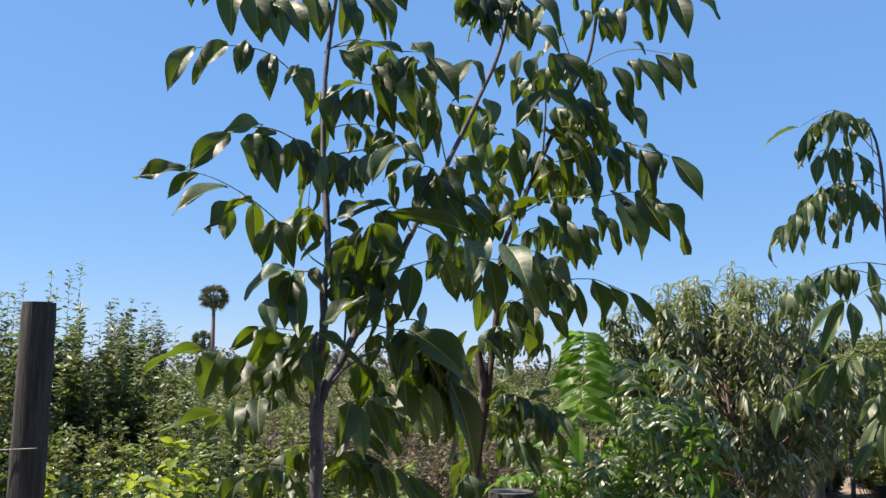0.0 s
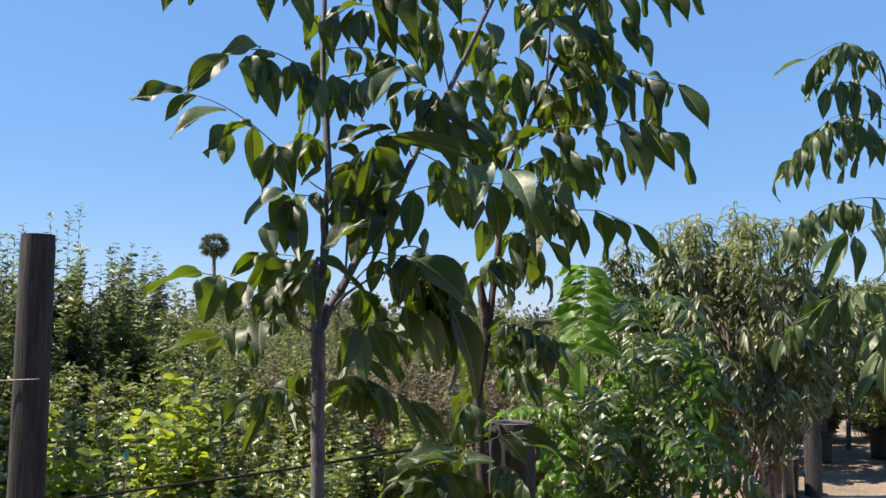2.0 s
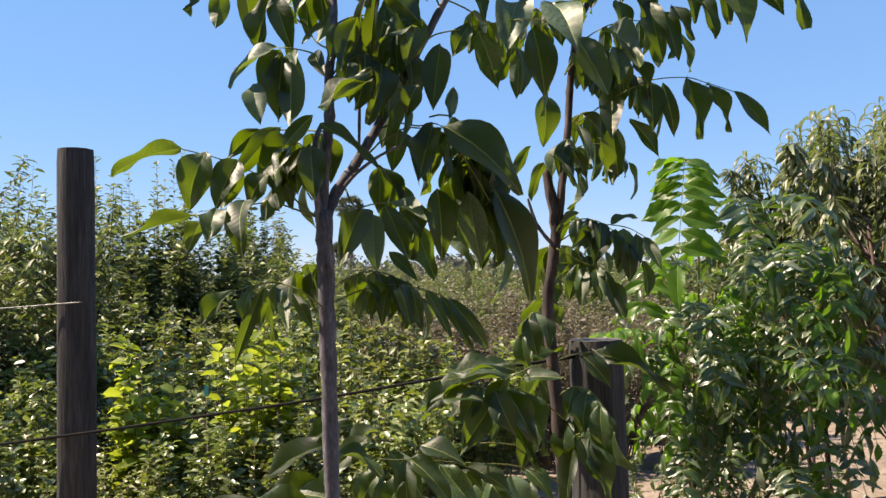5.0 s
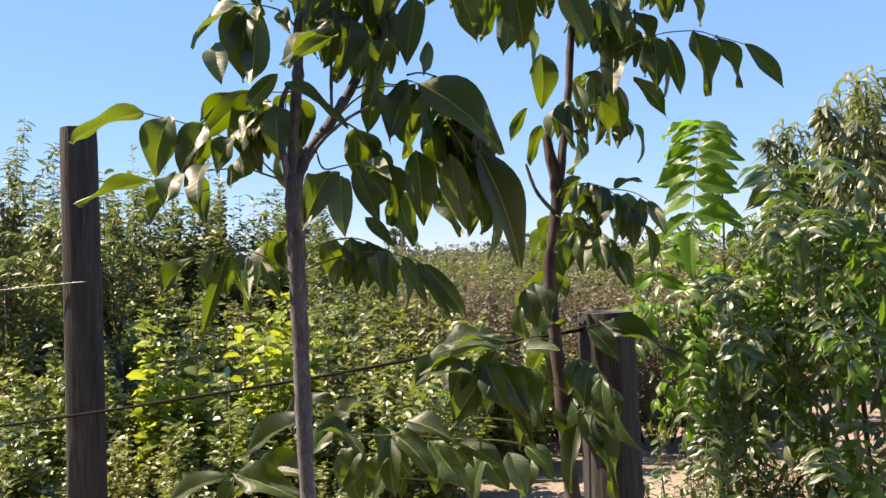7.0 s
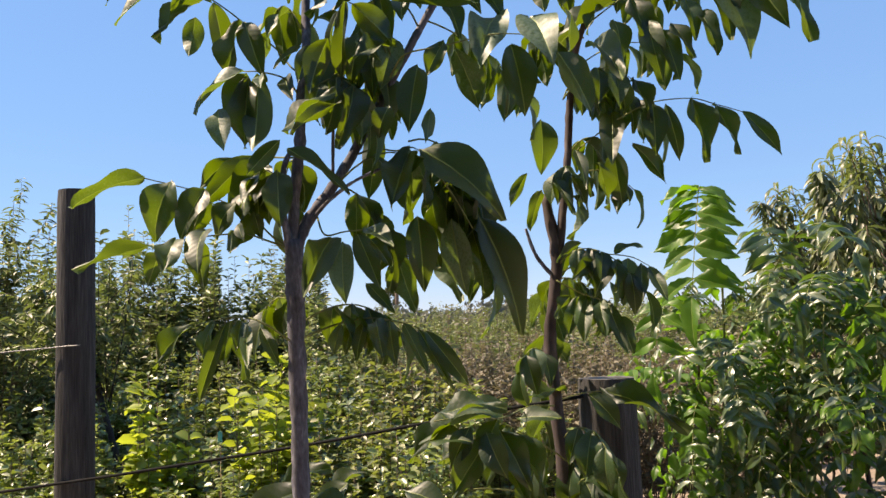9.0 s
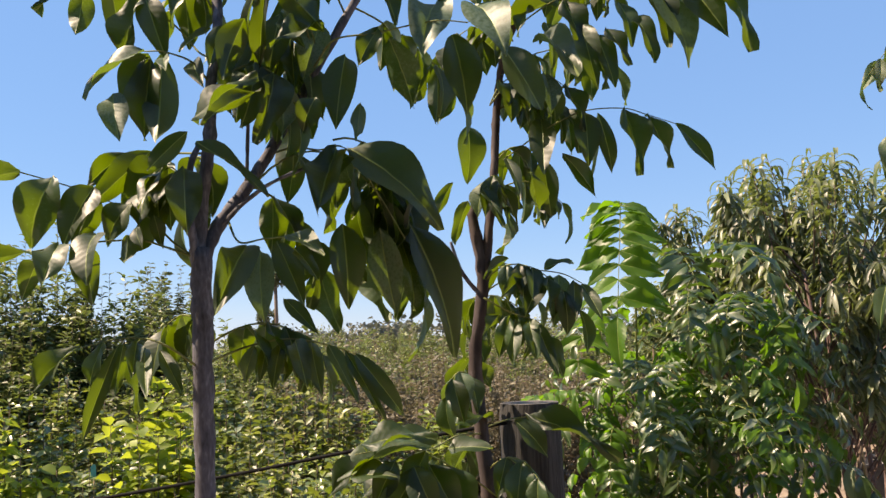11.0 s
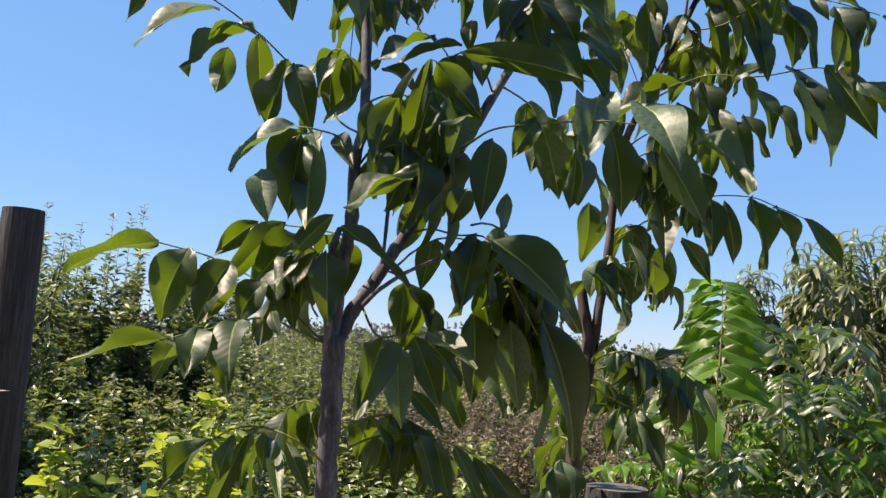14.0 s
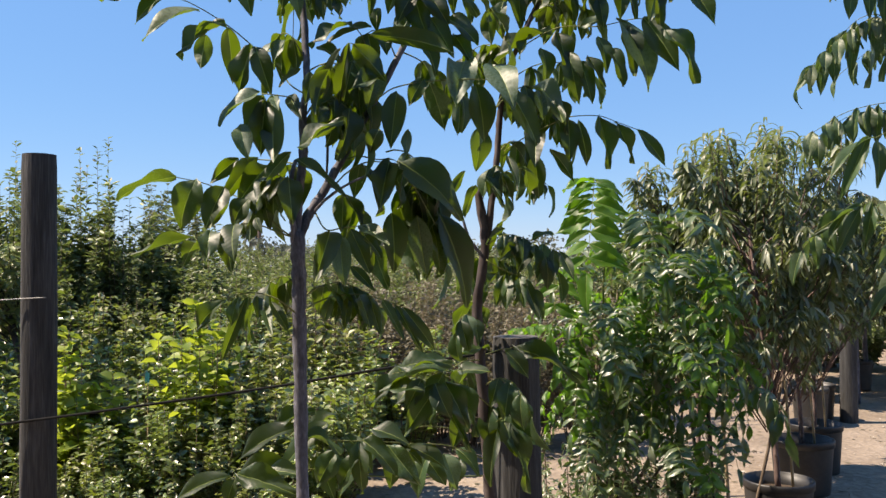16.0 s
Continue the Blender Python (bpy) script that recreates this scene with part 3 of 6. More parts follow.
s = stalk(near_tree, [(-0.302, 2.365, 1.750), (-0.384, 2.425, 1.769), (-0.437, 2.450, 1.776), (-0.494, 2.461, 1.783)])
blade(s, (-0.413, 2.461, 1.762), (-0.486, 2.416, 1.655), across=0.087)
blade(s, (-0.495, 2.453, 1.781), (-0.569, 2.438, 1.714), across=0.049)
blade(s, (-0.444, 2.451, 1.783), (-0.478, 2.297, 1.654), across=0.068, face="back")
blade(s, (-0.313, 2.303, 1.776), (-0.358, 2.243, 1.694), across=0.042, face="back")
blade(s, (-0.362, 2.396, 1.712), (-0.415, 2.396, 1.640), across=0.055)
blade(s, (-0.322, 2.310, 1.713), (-0.303, 2.276, 1.588), across=0.072)
blade(s, (-0.389, 2.336, 1.638), (-0.386, 2.364, 1.581), across=0.031)
blade(s, (-0.404, 2.298, 1.609), (-0.374, 2.271, 1.562), across=0.026)
blade(s, (-0.279, 2.245, 1.776), (-0.156, 2.231, 1.838), across=0.061, face="up")
blade(s, (-0.276, 2.269, 1.777), (-0.167, 2.306, 1.836), across=0.041, face="back")
blade(s, (-0.301, 2.310, 1.758), (-0.187, 2.354, 1.656), across=0.060, face="up")
s = stalk(near_tree, [(-0.322, 2.355, 1.560), (-0.370, 2.337, 1.579), (-0.436, 2.391, 1.600), (-0.462, 2.328, 1.593), (-0.473, 2.228, 1.576), (-0.508, 2.153, 1.557)])
blade(s, (-0.508, 2.153, 1.557), (-0.625, 2.079, 1.498), across=0.043, face="under")
blade(s, (-0.487, 2.196, 1.572), (-0.469, 2.118, 1.495), across=0.060)
blade(s, (-0.430, 2.209, 1.588), (-0.411, 2.138, 1.503), across=0.068)
blade(s, (-0.519, 2.192, 1.550), (-0.563, 2.219, 1.486), across=0.049, face="back")
blade(s, (-0.447, 2.192, 1.572), (-0.443, 2.223, 1.477), across=0.055, face="back")
blade(s, (-0.415, 2.286, 1.596), (-0.414, 2.276, 1.546), across=0.038, face="back")
s = stalk(near_tree, [(-0.300, 2.400, 1.880), (-0.326, 2.370, 1.923), (-0.346, 2.285, 1.917), (-0.387, 2.296, 1.925)])
blade(s, (-0.394, 2.309, 1.931), (-0.495, 2.285, 1.842), across=0.067, face="up")
blade(s, (-0.381, 2.295, 1.921), (-0.426, 2.285, 1.827), across=0.066, face="back")
blade(s, (-0.376, 2.299, 1.908), (-0.393, 2.306, 1.766), across=0.074)
blade(s, (-0.366, 2.317, 1.925), (-0.332, 2.210, 1.747), across=0.071, face="back")
blade(s, (-0.436, 2.276, 1.844), (-0.407, 2.241, 1.749), across=0.056)
blade(s, (-0.342, 2.409, 1.941), (-0.282, 2.328, 1.846), across=0.042)
blade(s, (-0.366, 2.333, 1.925), (-0.324, 2.267, 1.853), across=0.031)
s = stalk(near_tree, [(-0.297, 2.400, 1.940), (-0.354, 2.471, 1.981), (-0.400, 2.493, 2.037), (-0.463, 2.468, 2.094), (-0.512, 2.389, 2.133), (-0.589, 2.320, 2.173), (-0.694, 2.320, 2.207)])
blade(s, (-0.503, 2.372, 2.128), (-0.620, 2.341, 2.036), across=0.069, face="up")
blade(s, (-0.576, 2.378, 2.166), (-0.714, 2.336, 2.079), across=0.071, face="up")
blade(s, (-0.587, 2.461, 2.124), (-0.599, 2.449, 2.029), across=0.058, face="back")
blade(s, (-0.504, 2.390, 2.123), (-0.511, 2.453, 1.979), across=0.060, face="back")
blade(s, (-0.440, 2.403, 2.074), (-0.476, 2.393, 1.943), across=0.074)
blade(s, (-0.431, 2.395, 2.071), (-0.389, 2.397, 1.940), across=0.063)
blade(s, (-0.323, 2.453, 2.022), (-0.374, 2.420, 1.957), across=0.029)
blade(s, (-0.642, 2.320, 2.192), (-0.726, 2.320, 2.118), across=0.053)
blade(s, (-0.676, 2.320, 2.207), (-0.806, 2.320, 2.183), across=0.028, face="up")
s = stalk(near_tree, [(-0.225, 2.475, 1.765), (-0.180, 2.517, 1.789), (-0.126, 2.507, 1.778), (-0.060, 2.446, 1.763), (-0.017, 2.539, 1.691), (0.034, 2.540, 1.598)])
blade(s, (-0.083, 2.473, 1.768), (-0.096, 2.357, 1.621), across=0.080)
blade(s, (-0.057, 2.448, 1.764), (0.107, 2.509, 1.599), across=0.111, face="up")
blade(s, (-0.049, 2.408, 1.742), (-0.102, 2.625, 1.620), across=0.094)
blade(s, (-0.087, 2.527, 1.632), (-0.085, 2.555, 1.466), across=0.082)
blade(s, (-0.054, 2.582, 1.777), (0.048, 2.673, 1.639), across=0.081)
blade(s, (-0.019, 2.566, 1.626), (0.005, 2.601, 1.453), across=0.074)
blade(s, (0.040, 2.582, 1.631), (0.101, 2.685, 1.356), across=0.115)
blade(s, (0.013, 2.637, 1.604), (0.033, 2.637, 1.455), across=0.073)
blade(s, (0.013, 2.622, 1.759), (0.060, 2.618, 1.670), across=0.047)
blade(s, (-0.062, 2.626, 1.617), (-0.056, 2.626, 1.541), across=0.031)
s = stalk(near_tree, [(-0.275, 2.400, 1.630), (-0.231, 2.329, 1.579), (-0.188, 2.332, 1.583), (-0.145, 2.356, 1.588)])
blade(s, (-0.224, 2.347, 1.572), (-0.240, 2.220, 1.433), across=0.072)
blade(s, (-0.196, 2.341, 1.563), (-0.174, 2.301, 1.420), across=0.061)
blade(s, (-0.173, 2.363, 1.580), (-0.121, 2.346, 1.458), across=0.055)
blade(s, (-0.147, 2.344, 1.589), (-0.044, 2.221, 1.506), across=0.047)
blade(s, (-0.129, 2.313, 1.560), (-0.083, 2.297, 1.496), across=0.035)
s = stalk(near_tree, [(-0.308, 2.350, 1.360), (-0.345, 2.285, 1.403), (-0.397, 2.291, 1.419), (-0.446, 2.289, 1.416), (-0.453, 2.202, 1.404)])
blade(s, (-0.449, 2.196, 1.405), (-0.515, 2.169, 1.324), across=0.043, face="up")
blade(s, (-0.421, 2.264, 1.404), (-0.496, 2.314, 1.246), across=0.033)
blade(s, (-0.427, 2.228, 1.411), (-0.440, 2.213, 1.335), across=0.037)
blade(s, (-0.395, 2.282, 1.410), (-0.377, 2.224, 1.347), across=0.033)
blade(s, (-0.385, 2.292, 1.401), (-0.324, 2.187, 1.284), across=0.029)
blade(s, (-0.372, 2.323, 1.396), (-0.321, 2.298, 1.307), across=0.030)
blade(s, (-0.416, 2.278, 1.410), (-0.415, 2.247, 1.318), across=0.033, face="back")
s = stalk(near_tree, [(-0.303, 2.350, 1.370), (-0.251, 2.444, 1.399), (-0.175, 2.449, 1.409), (-0.106, 2.468, 1.394), (-0.050, 2.446, 1.375)])
blade(s, (-0.244, 2.448, 1.399), (-0.260, 2.439, 1.328), across=0.034)
blade(s, (-0.222, 2.453, 1.400), (-0.233, 2.425, 1.322), across=0.027)
blade(s, (-0.196, 2.464, 1.402), (-0.198, 2.417, 1.307), across=0.035)
blade(s, (-0.167, 2.452, 1.404), (-0.117, 2.357, 1.286), across=0.045)
blade(s, (-0.140, 2.463, 1.402), (-0.086, 2.373, 1.265), across=0.038)
blade(s, (-0.102, 2.437, 1.395), (-0.041, 2.386, 1.280), across=0.037)
blade(s, (-0.042, 2.385, 1.377), (0.035, 2.439, 1.254), across=0.043)
blade(s, (-0.066, 2.416, 1.383), (-0.003, 2.435, 1.244), across=0.033)
blade(s, (-0.192, 2.470, 1.486), (-0.122, 2.460, 1.408), across=0.035)
s = stalk(near_tree, [(-0.125, 2.490, 1.955), (-0.140, 2.400, 2.055), (-0.160, 2.310, 2.050)])
blade(s, (-0.163, 2.297, 2.048), (-0.200, 2.400, 1.911), across=0.040)
blade(s, (-0.224, 2.356, 1.997), (-0.257, 2.329, 1.875), across=0.068, face="back")
blade(s, (-0.157, 2.320, 2.049), (-0.077, 2.336, 1.962), across=0.067, face="back")
blade(s, (-0.121, 2.387, 2.092), (0.090, 2.282, 1.977), across=0.071, face="back")
blade(s, (-0.191, 2.330, 2.043), (-0.222, 2.444, 1.951), across=0.045)
blade(s, (-0.083, 2.388, 1.972), (-0.166, 2.324, 1.931), across=0.055, face="up")
blade(s, (-0.277, 2.382, 1.995), (-0.287, 2.338, 1.888), across=0.042)
s = stalk(near_tree, [(-0.140, 2.500, 1.930), (-0.100, 2.420, 1.935), (-0.054, 2.349, 1.942), (0.011, 2.390, 1.964), (0.125, 2.334, 1.957), (0.186, 2.358, 1.959)])
blade(s, (0.018, 2.394, 1.975), (-0.022, 2.389, 1.902), across=0.052)
blade(s, (0.029, 2.445, 1.972), (0.064, 2.510, 1.848), across=0.076, face="back")
blade(s, (0.125, 2.420, 2.023), (0.103, 2.321, 1.880), across=0.088)
blade(s, (0.152, 2.425, 1.963), (0.173, 2.442, 1.812), across=0.083)
blade(s, (0.197, 2.392, 2.003), (0.251, 2.282, 1.866), across=0.092)
blade(s, (-0.064, 2.488, 1.960), (-0.077, 2.446, 1.788), across=0.077)
blade(s, (-0.030, 2.451, 1.851), (-0.030, 2.408, 1.775), across=0.033, face="back")
blade(s, (0.026, 2.453, 2.208), (0.077, 2.445, 2.105), across=0.056)
blade(s, (0.315, 2.514, 1.973), (0.383, 2.365, 1.813), across=0.062, face="up")
blade(s, (0.244, 2.477, 1.953), (0.305, 2.401, 1.803), across=0.081, face="back")
blade(s, (-0.094, 2.353, 1.838), (-0.122, 2.364, 1.778), across=0.052)
s = stalk(near_tree, [(-0.317, 2.46, 2.252), (-0.39, 2.44, 2.311), (-0.483, 2.41, 2.346), (-0.582, 2.36, 2.312), (-0.672, 2.3, 2.2)])
blade(s, (-0.672, 2.3, 2.202), (-0.801, 2.28, 2.162), across=0.068)
blade(s, (-0.57, 2.366, 2.314), (-0.678, 2.346, 2.196), across=0.081)
blade(s, (-0.525, 2.389, 2.32), (-0.491, 2.369, 2.185), across=0.070)
blade(s, (-0.482, 2.41, 2.319), (-0.44, 2.39, 2.147), across=0.089)
blade(s, (-0.413, 2.433, 2.309), (-0.421, 2.413, 2.198), across=0.057)
blade(s, (-0.403, 2.436, 2.322), (-0.357, 2.416, 2.205), across=0.064)
blade(s, (-0.49, 2.406, 2.352), (-0.602, 2.386, 2.313), across=0.060)
blade(s, (-0.367, 2.447, 2.296), (-0.368, 2.427, 2.175), across=0.061)
blade(s, (-0.452, 2.42, 2.334), (-0.528, 2.4, 2.307), across=0.042)
blade(s, (-0.343, 2.453, 2.276), (-0.32, 2.433, 2.155), across=0.062)
blade(s, (-0.467, 2.415, 2.308), (-0.475, 2.395, 2.22), across=0.045)
s = stalk(near_tree, [(-0.341, 2.5, 2.443), (-0.412, 2.48, 2.524), (-0.502, 2.46, 2.592), (-0.609, 2.42, 2.597), (-0.693, 2.4, 2.581)])
blade(s, (-0.693, 2.4, 2.586), (-0.761, 2.38, 2.444), across=0.079)
blade(s, (-0.606, 2.421, 2.608), (-0.693, 2.401, 2.468), across=0.083)
blade(s, (-0.555, 2.441, 2.619), (-0.572, 2.421, 2.502), across=0.060)
blade(s, (-0.542, 2.445, 2.599), (-0.561, 2.425, 2.51), across=0.047)
blade(s, (-0.486, 2.464, 2.588), (-0.483, 2.444, 2.439), across=0.075)
blade(s, (-0.408, 2.481, 2.554), (-0.442, 2.461, 2.488), across=0.038)
blade(s, (-0.404, 2.482, 2.555), (-0.361, 2.462, 2.416), across=0.073)
blade(s, (-0.493, 2.462, 2.57), (-0.511, 2.442, 2.488), across=0.043)
s = stalk(near_tree, [(-0.367, 2.54, 2.702), (-0.447, 2.5, 2.763), (-0.559, 2.46, 2.794), (-0.619, 2.43, 2.798)])
blade(s, (-0.602, 2.439, 2.807), (-0.593, 2.419, 2.621), across=0.094)
blade(s, (-0.541, 2.467, 2.802), (-0.506, 2.447, 2.601), across=0.103)
blade(s, (-0.483, 2.487, 2.776), (-0.45, 2.467, 2.609), across=0.086)
blade(s, (-0.444, 2.502, 2.769), (-0.379, 2.482, 2.628), across=0.078)
blade(s, (-0.706, 2.43, 2.857), (-0.713, 2.41, 2.712), across=0.073)
blade(s, (-0.662, 2.43, 2.83), (-0.677, 2.41, 2.711), across=0.061)
blade(s, (-0.495, 2.483, 2.765), (-0.504, 2.463, 2.649), across=0.059)
blade(s, (-0.386, 2.532, 2.842), (-0.353, 2.512, 2.669), across=0.089)
s = stalk(near_tree, [(-0.317, 2.55, 2.758), (-0.294, 2.5, 2.826), (-0.221, 2.46, 2.824), (-0.152, 2.44, 2.814)])
blade(s, (-0.22, 2.46, 2.779), (-0.146, 2.44, 2.617))
blade(s, (-0.194, 2.453, 2.784), (-0.129, 2.433, 2.611))
blade(s, (-0.293, 2.5, 2.78), (-0.233, 2.48, 2.616))
blade(s, (-0.266, 2.485, 2.782), (-0.279, 2.465, 2.631))
blade(s, (-0.357, 2.55, 2.804), (-0.35, 2.53, 2.647), across=0.079)
blade(s, (-0.22, 2.46, 2.77), (-0.175, 2.44, 2.673))
blade(s, (-0.135, 2.44, 2.814), (-0.083, 2.42, 2.699))
blade(s, (-0.118, 2.44, 2.849), (-0.182, 2.42, 2.734))
s = stalk(near_tree, [(-0.336, 2.54, 2.633), (-0.222, 2.5, 2.631), (-0.116, 2.44, 2.586), (-0.04, 2.4, 2.566)])
blade(s, (-0.095, 2.429, 2.575), (-0.254, 2.409, 2.571))
blade(s, (-0.065, 2.413, 2.596), (0.004, 2.393, 2.513))
blade(s, (-0.007, 2.4, 2.546), (0.069, 2.38, 2.405))
blade(s, (-0.082, 2.422, 2.562), (-0.092, 2.402, 2.432))
blade(s, (-0.045, 2.403, 2.54), (-0.033, 2.383, 2.317))
blade(s, (-0.294, 2.525, 2.62), (-0.221, 2.505, 2.509))
blade(s, (-0.223, 2.5, 2.635), (-0.192, 2.48, 2.553))
blade(s, (-0.133, 2.45, 2.564), (-0.13, 2.43, 2.476))
blade(s, (-0.015, 2.4, 2.536), (0.005, 2.38, 2.428))
blade(s, (-0.056, 2.409, 2.548), (-0.111, 2.389, 2.431))
s = stalk(near_tree, [(0.031, 2.62, 2.292), (-0.003, 2.55, 2.432), (-0.035, 2.5, 2.503), (-0.117, 2.46, 2.533)])
blade(s, (0.0, 2.557, 2.527), (0.012, 2.537, 2.337))
blade(s, (-0.183, 2.46, 2.55), (-0.16, 2.44, 2.401))
blade(s, (-0.153, 2.46, 2.545), (-0.117, 2.44, 2.334))
blade(s, (-0.134, 2.46, 2.559), (-0.098, 2.44, 2.432))
blade(s, (-0.051, 2.492, 2.448), (-0.053, 2.472, 2.314))
blade(s, (0.048, 2.62, 2.481), (0.069, 2.6, 2.379))
blade(s, (-0.019, 2.525, 2.372), (0.007, 2.505, 2.28))
blade(s, (-0.027, 2.513, 2.438), (-0.034, 2.493, 2.294))
blade(s, (-0.115, 2.46, 2.404), (-0.078, 2.44, 2.344))
blade(s, (-0.132, 2.46, 2.421), (-0.166, 2.44, 2.347))
s = stalk(near_tree, [(-0.324, 2.5, 2.452), (-0.249, 2.46, 2.49), (-0.179, 2.42, 2.476)])
blade(s, (-0.214, 2.44, 2.488), (-0.315, 2.42, 2.432))
blade(s, (-0.285, 2.479, 2.474), (-0.292, 2.459, 2.323))
blade(s, (-0.238, 2.454, 2.481), (-0.244, 2.434, 2.366))
blade(s, (-0.21, 2.438, 2.469), (-0.209, 2.418, 2.344))
blade(s, (-0.192, 2.428, 2.458), (-0.173, 2.408, 2.361))
blade(s, (-0.128, 2.42, 2.328), (-0.18, 2.4, 2.286))
blade(s, (-0.303, 2.489, 2.5), (-0.282, 2.469, 2.407))
s = stalk(near_tree, [(0.147, 2.68, 2.537), (0.137, 2.64, 2.589), (0.112, 2.6, 2.614)])
blade(s, (0.112, 2.6, 2.616), (0.059, 2.58, 2.516))
blade(s, (0.115, 2.606, 2.618), (0.146, 2.586, 2.529))
blade(s, (0.156, 2.68, 2.519), (0.172, 2.66, 2.411))
blade(s, (0.118, 2.611, 2.496), (0.048, 2.591, 2.481))
blade(s, (0.17, 2.68, 2.463), (0.122, 2.66, 2.347))
blade(s, (0.057, 2.6, 2.308), (0.157, 2.58, 2.187))
blade(s, (0.211, 2.68, 2.631), (0.198, 2.66, 2.543))
s = stalk(near_tree, [(-0.317, 2.47, 2.278), (-0.21, 2.44, 2.287), (-0.11, 2.4, 2.289), (-0.037, 2.38, 2.274)])
blade(s, (-0.295, 2.464, 2.29), (-0.27, 2.444, 2.152))
blade(s, (-0.25, 2.451, 2.253), (-0.252, 2.431, 2.143))
blade(s, (-0.224, 2.444, 2.268), (-0.229, 2.424, 2.158))
blade(s, (-0.183, 2.429, 2.274), (-0.189, 2.409, 2.171))
blade(s, (-0.1, 2.397, 2.292), (-0.173, 2.377, 2.17))
blade(s, (-0.048, 2.383, 2.242), (-0.141, 2.363, 2.176))
blade(s, (-0.084, 2.393, 2.294), (-0.026, 2.373, 2.227))
blade(s, (-0.193, 2.433, 2.229), (-0.205, 2.413, 2.142))
blade(s, (-0.126, 2.407, 2.222), (-0.123, 2.387, 2.137))
s = stalk(near_tree, [(-0.044, 2.55, 2.133), (-0.046, 2.48, 2.206), (-0.031, 2.44, 2.238), (0.001, 2.42, 2.225)])
blade(s, (-0.046, 2.48, 2.257), (-0.084, 2.46, 2.165))
blade(s, (-0.012, 2.428, 2.23), (0.037, 2.408, 2.063))
blade(s, (0.021, 2.42, 2.22), (0.084, 2.4, 2.116))
blade(s, (-0.005, 2.424, 2.213), (-0.052, 2.404, 2.121))
blade(s, (-0.115, 2.48, 2.19), (-0.113, 2.46, 2.116))
blade(s, (-0.031, 2.44, 2.164), (-0.038, 2.42, 2.062))
blade(s, (0.081, 2.42, 2.135), (0.16, 2.4, 2.059))
blade(s, (0.034, 2.42, 2.143), (0.097, 2.4, 2.027))
blade(s, (0.097, 2.42, 2.095), (0.144, 2.4, 2.011))
blade(s, (0.018, 2.42, 2.07), (0.05, 2.4, 1.979))
s = stalk(near_tree, [(-0.112, 2.48, 1.942), (-0.143, 2.44, 2.082), (-0.174, 2.42, 2.131)])
blade(s, (-0.174, 2.42, 2.131), (-0.285, 2.4, 2.066))
blade(s, (-0.129, 2.46, 2.132), (-0.252, 2.44, 2.079))
blade(s, (-0.269, 2.42, 2.072), (-0.202, 2.4, 2.021))
blade(s, (-0.248, 2.42, 2.002), (-0.268, 2.4, 1.882))
blade(s, (-0.128, 2.46, 2.07), (-0.206, 2.44, 2.017))
blade(s, (-0.113, 2.48, 2.024), (-0.143, 2.46, 1.907))
blade(s, (-0.172, 2.42, 2.03), (-0.122, 2.4, 1.948))
blade(s, (-0.281, 2.42, 1.903), (-0.261, 2.4, 1.823))
blade(s, (-0.234, 2.42, 1.903), (-0.199, 2.4, 1.83))
compound(near_tree, (-0.304, 2.42, 1.998), (-0.23, 2.5, 2.043), (-0.147, 2.5, 1.961), 4, 0.117, hang=1.2)
compound(near_tree, (-0.06, 2.55, 2.085), (0.031, 2.65, 2.05), (0.136, 2.7, 1.951), 4, 0.117, hang=1.2)
compound(near_tree, (-0.324, 2.5, 2.365), (-0.224, 2.55, 2.397), (-0.121, 2.55, 2.362), 3, 0.106, hang=1.3)
compound(near_tree, (0.212, 2.7, 2.715), (0.137, 2.6, 2.833), (0.084, 2.55, 2.81), 4, 0.117, hang=1.4)
compound(near_tree, (0.213, 2.7, 2.724), (0.193, 2.65, 2.837), (0.172, 2.6, 2.796), 3, 0.117, hang=1.4)
compound(near_tree, (0.231, 2.7, 2.782), (0.256, 2.65, 2.837), (0.27, 2.6, 2.776), 3, 0.117, hang=1.4)
# second tree
stem(second_tree, "trunk", [(0.2, 3.1, 0.0), (0.2, 3.1, 0.4), (0.166, 3.1, 0.766), (0.143, 3.1, 1.127), (0.132, 3.1, 1.349), (0.161, 3.1, 1.554), (0.136, 3.12, 1.75)], 0.024, 0.014, BROWN_BARK)
stem(second_tree, "branch", [(0.167, 3.1, 1.57), (0.203, 3.13, 1.843), (0.217, 3.15, 2.015), (0.236, 3.12, 2.123), (0.271, 3.06, 2.205), (0.354, 3.1, 2.39), (0.467, 3.15, 2.64), (0.576, 3.2, 2.88), (0.641, 3.2, 3.319)], 0.0125, 0.005, BROWN_BARK)
stem(second_tree, "branch", [(0.159, 3.1, 1.506), (0.11, 3.07, 1.571), (0.085, 3.05, 1.649)], 0.006, 0.004)
stem(second_tree, "branch", [(0.375, 3.1, 2.432), (0.382, 3.05, 2.566), (0.381, 3.0, 2.645)], 0.004, 0.003)
s = stalk(second_tree, [(0.229, 3.169, 1.881), (0.304, 3.145, 1.926), (0.379, 3.075, 1.953), (0.452, 3.101, 1.985), (0.551, 3.121, 1.990), (0.609, 3.118, 1.969), (0.682, 3.120, 1.940)])
blade(s, (0.335, 3.135, 1.976), (0.329, 3.034, 1.790), across=0.080)
blade(s, (0.334, 3.112, 1.860), (0.349, 3.160, 1.713), across=0.075)
blade(s, (0.386, 3.135, 1.880), (0.472, 3.182, 1.751), across=0.054, face="back")
blade(s, (0.446, 3.088, 1.980), (0.446, 3.069, 1.824), across=0.080)
blade(s, (0.480, 3.087, 1.972), (0.503, 3.149, 1.810), across=0.050)
blade(s, (0.551, 3.121, 1.990), (0.581, 3.109, 1.804), across=0.085)
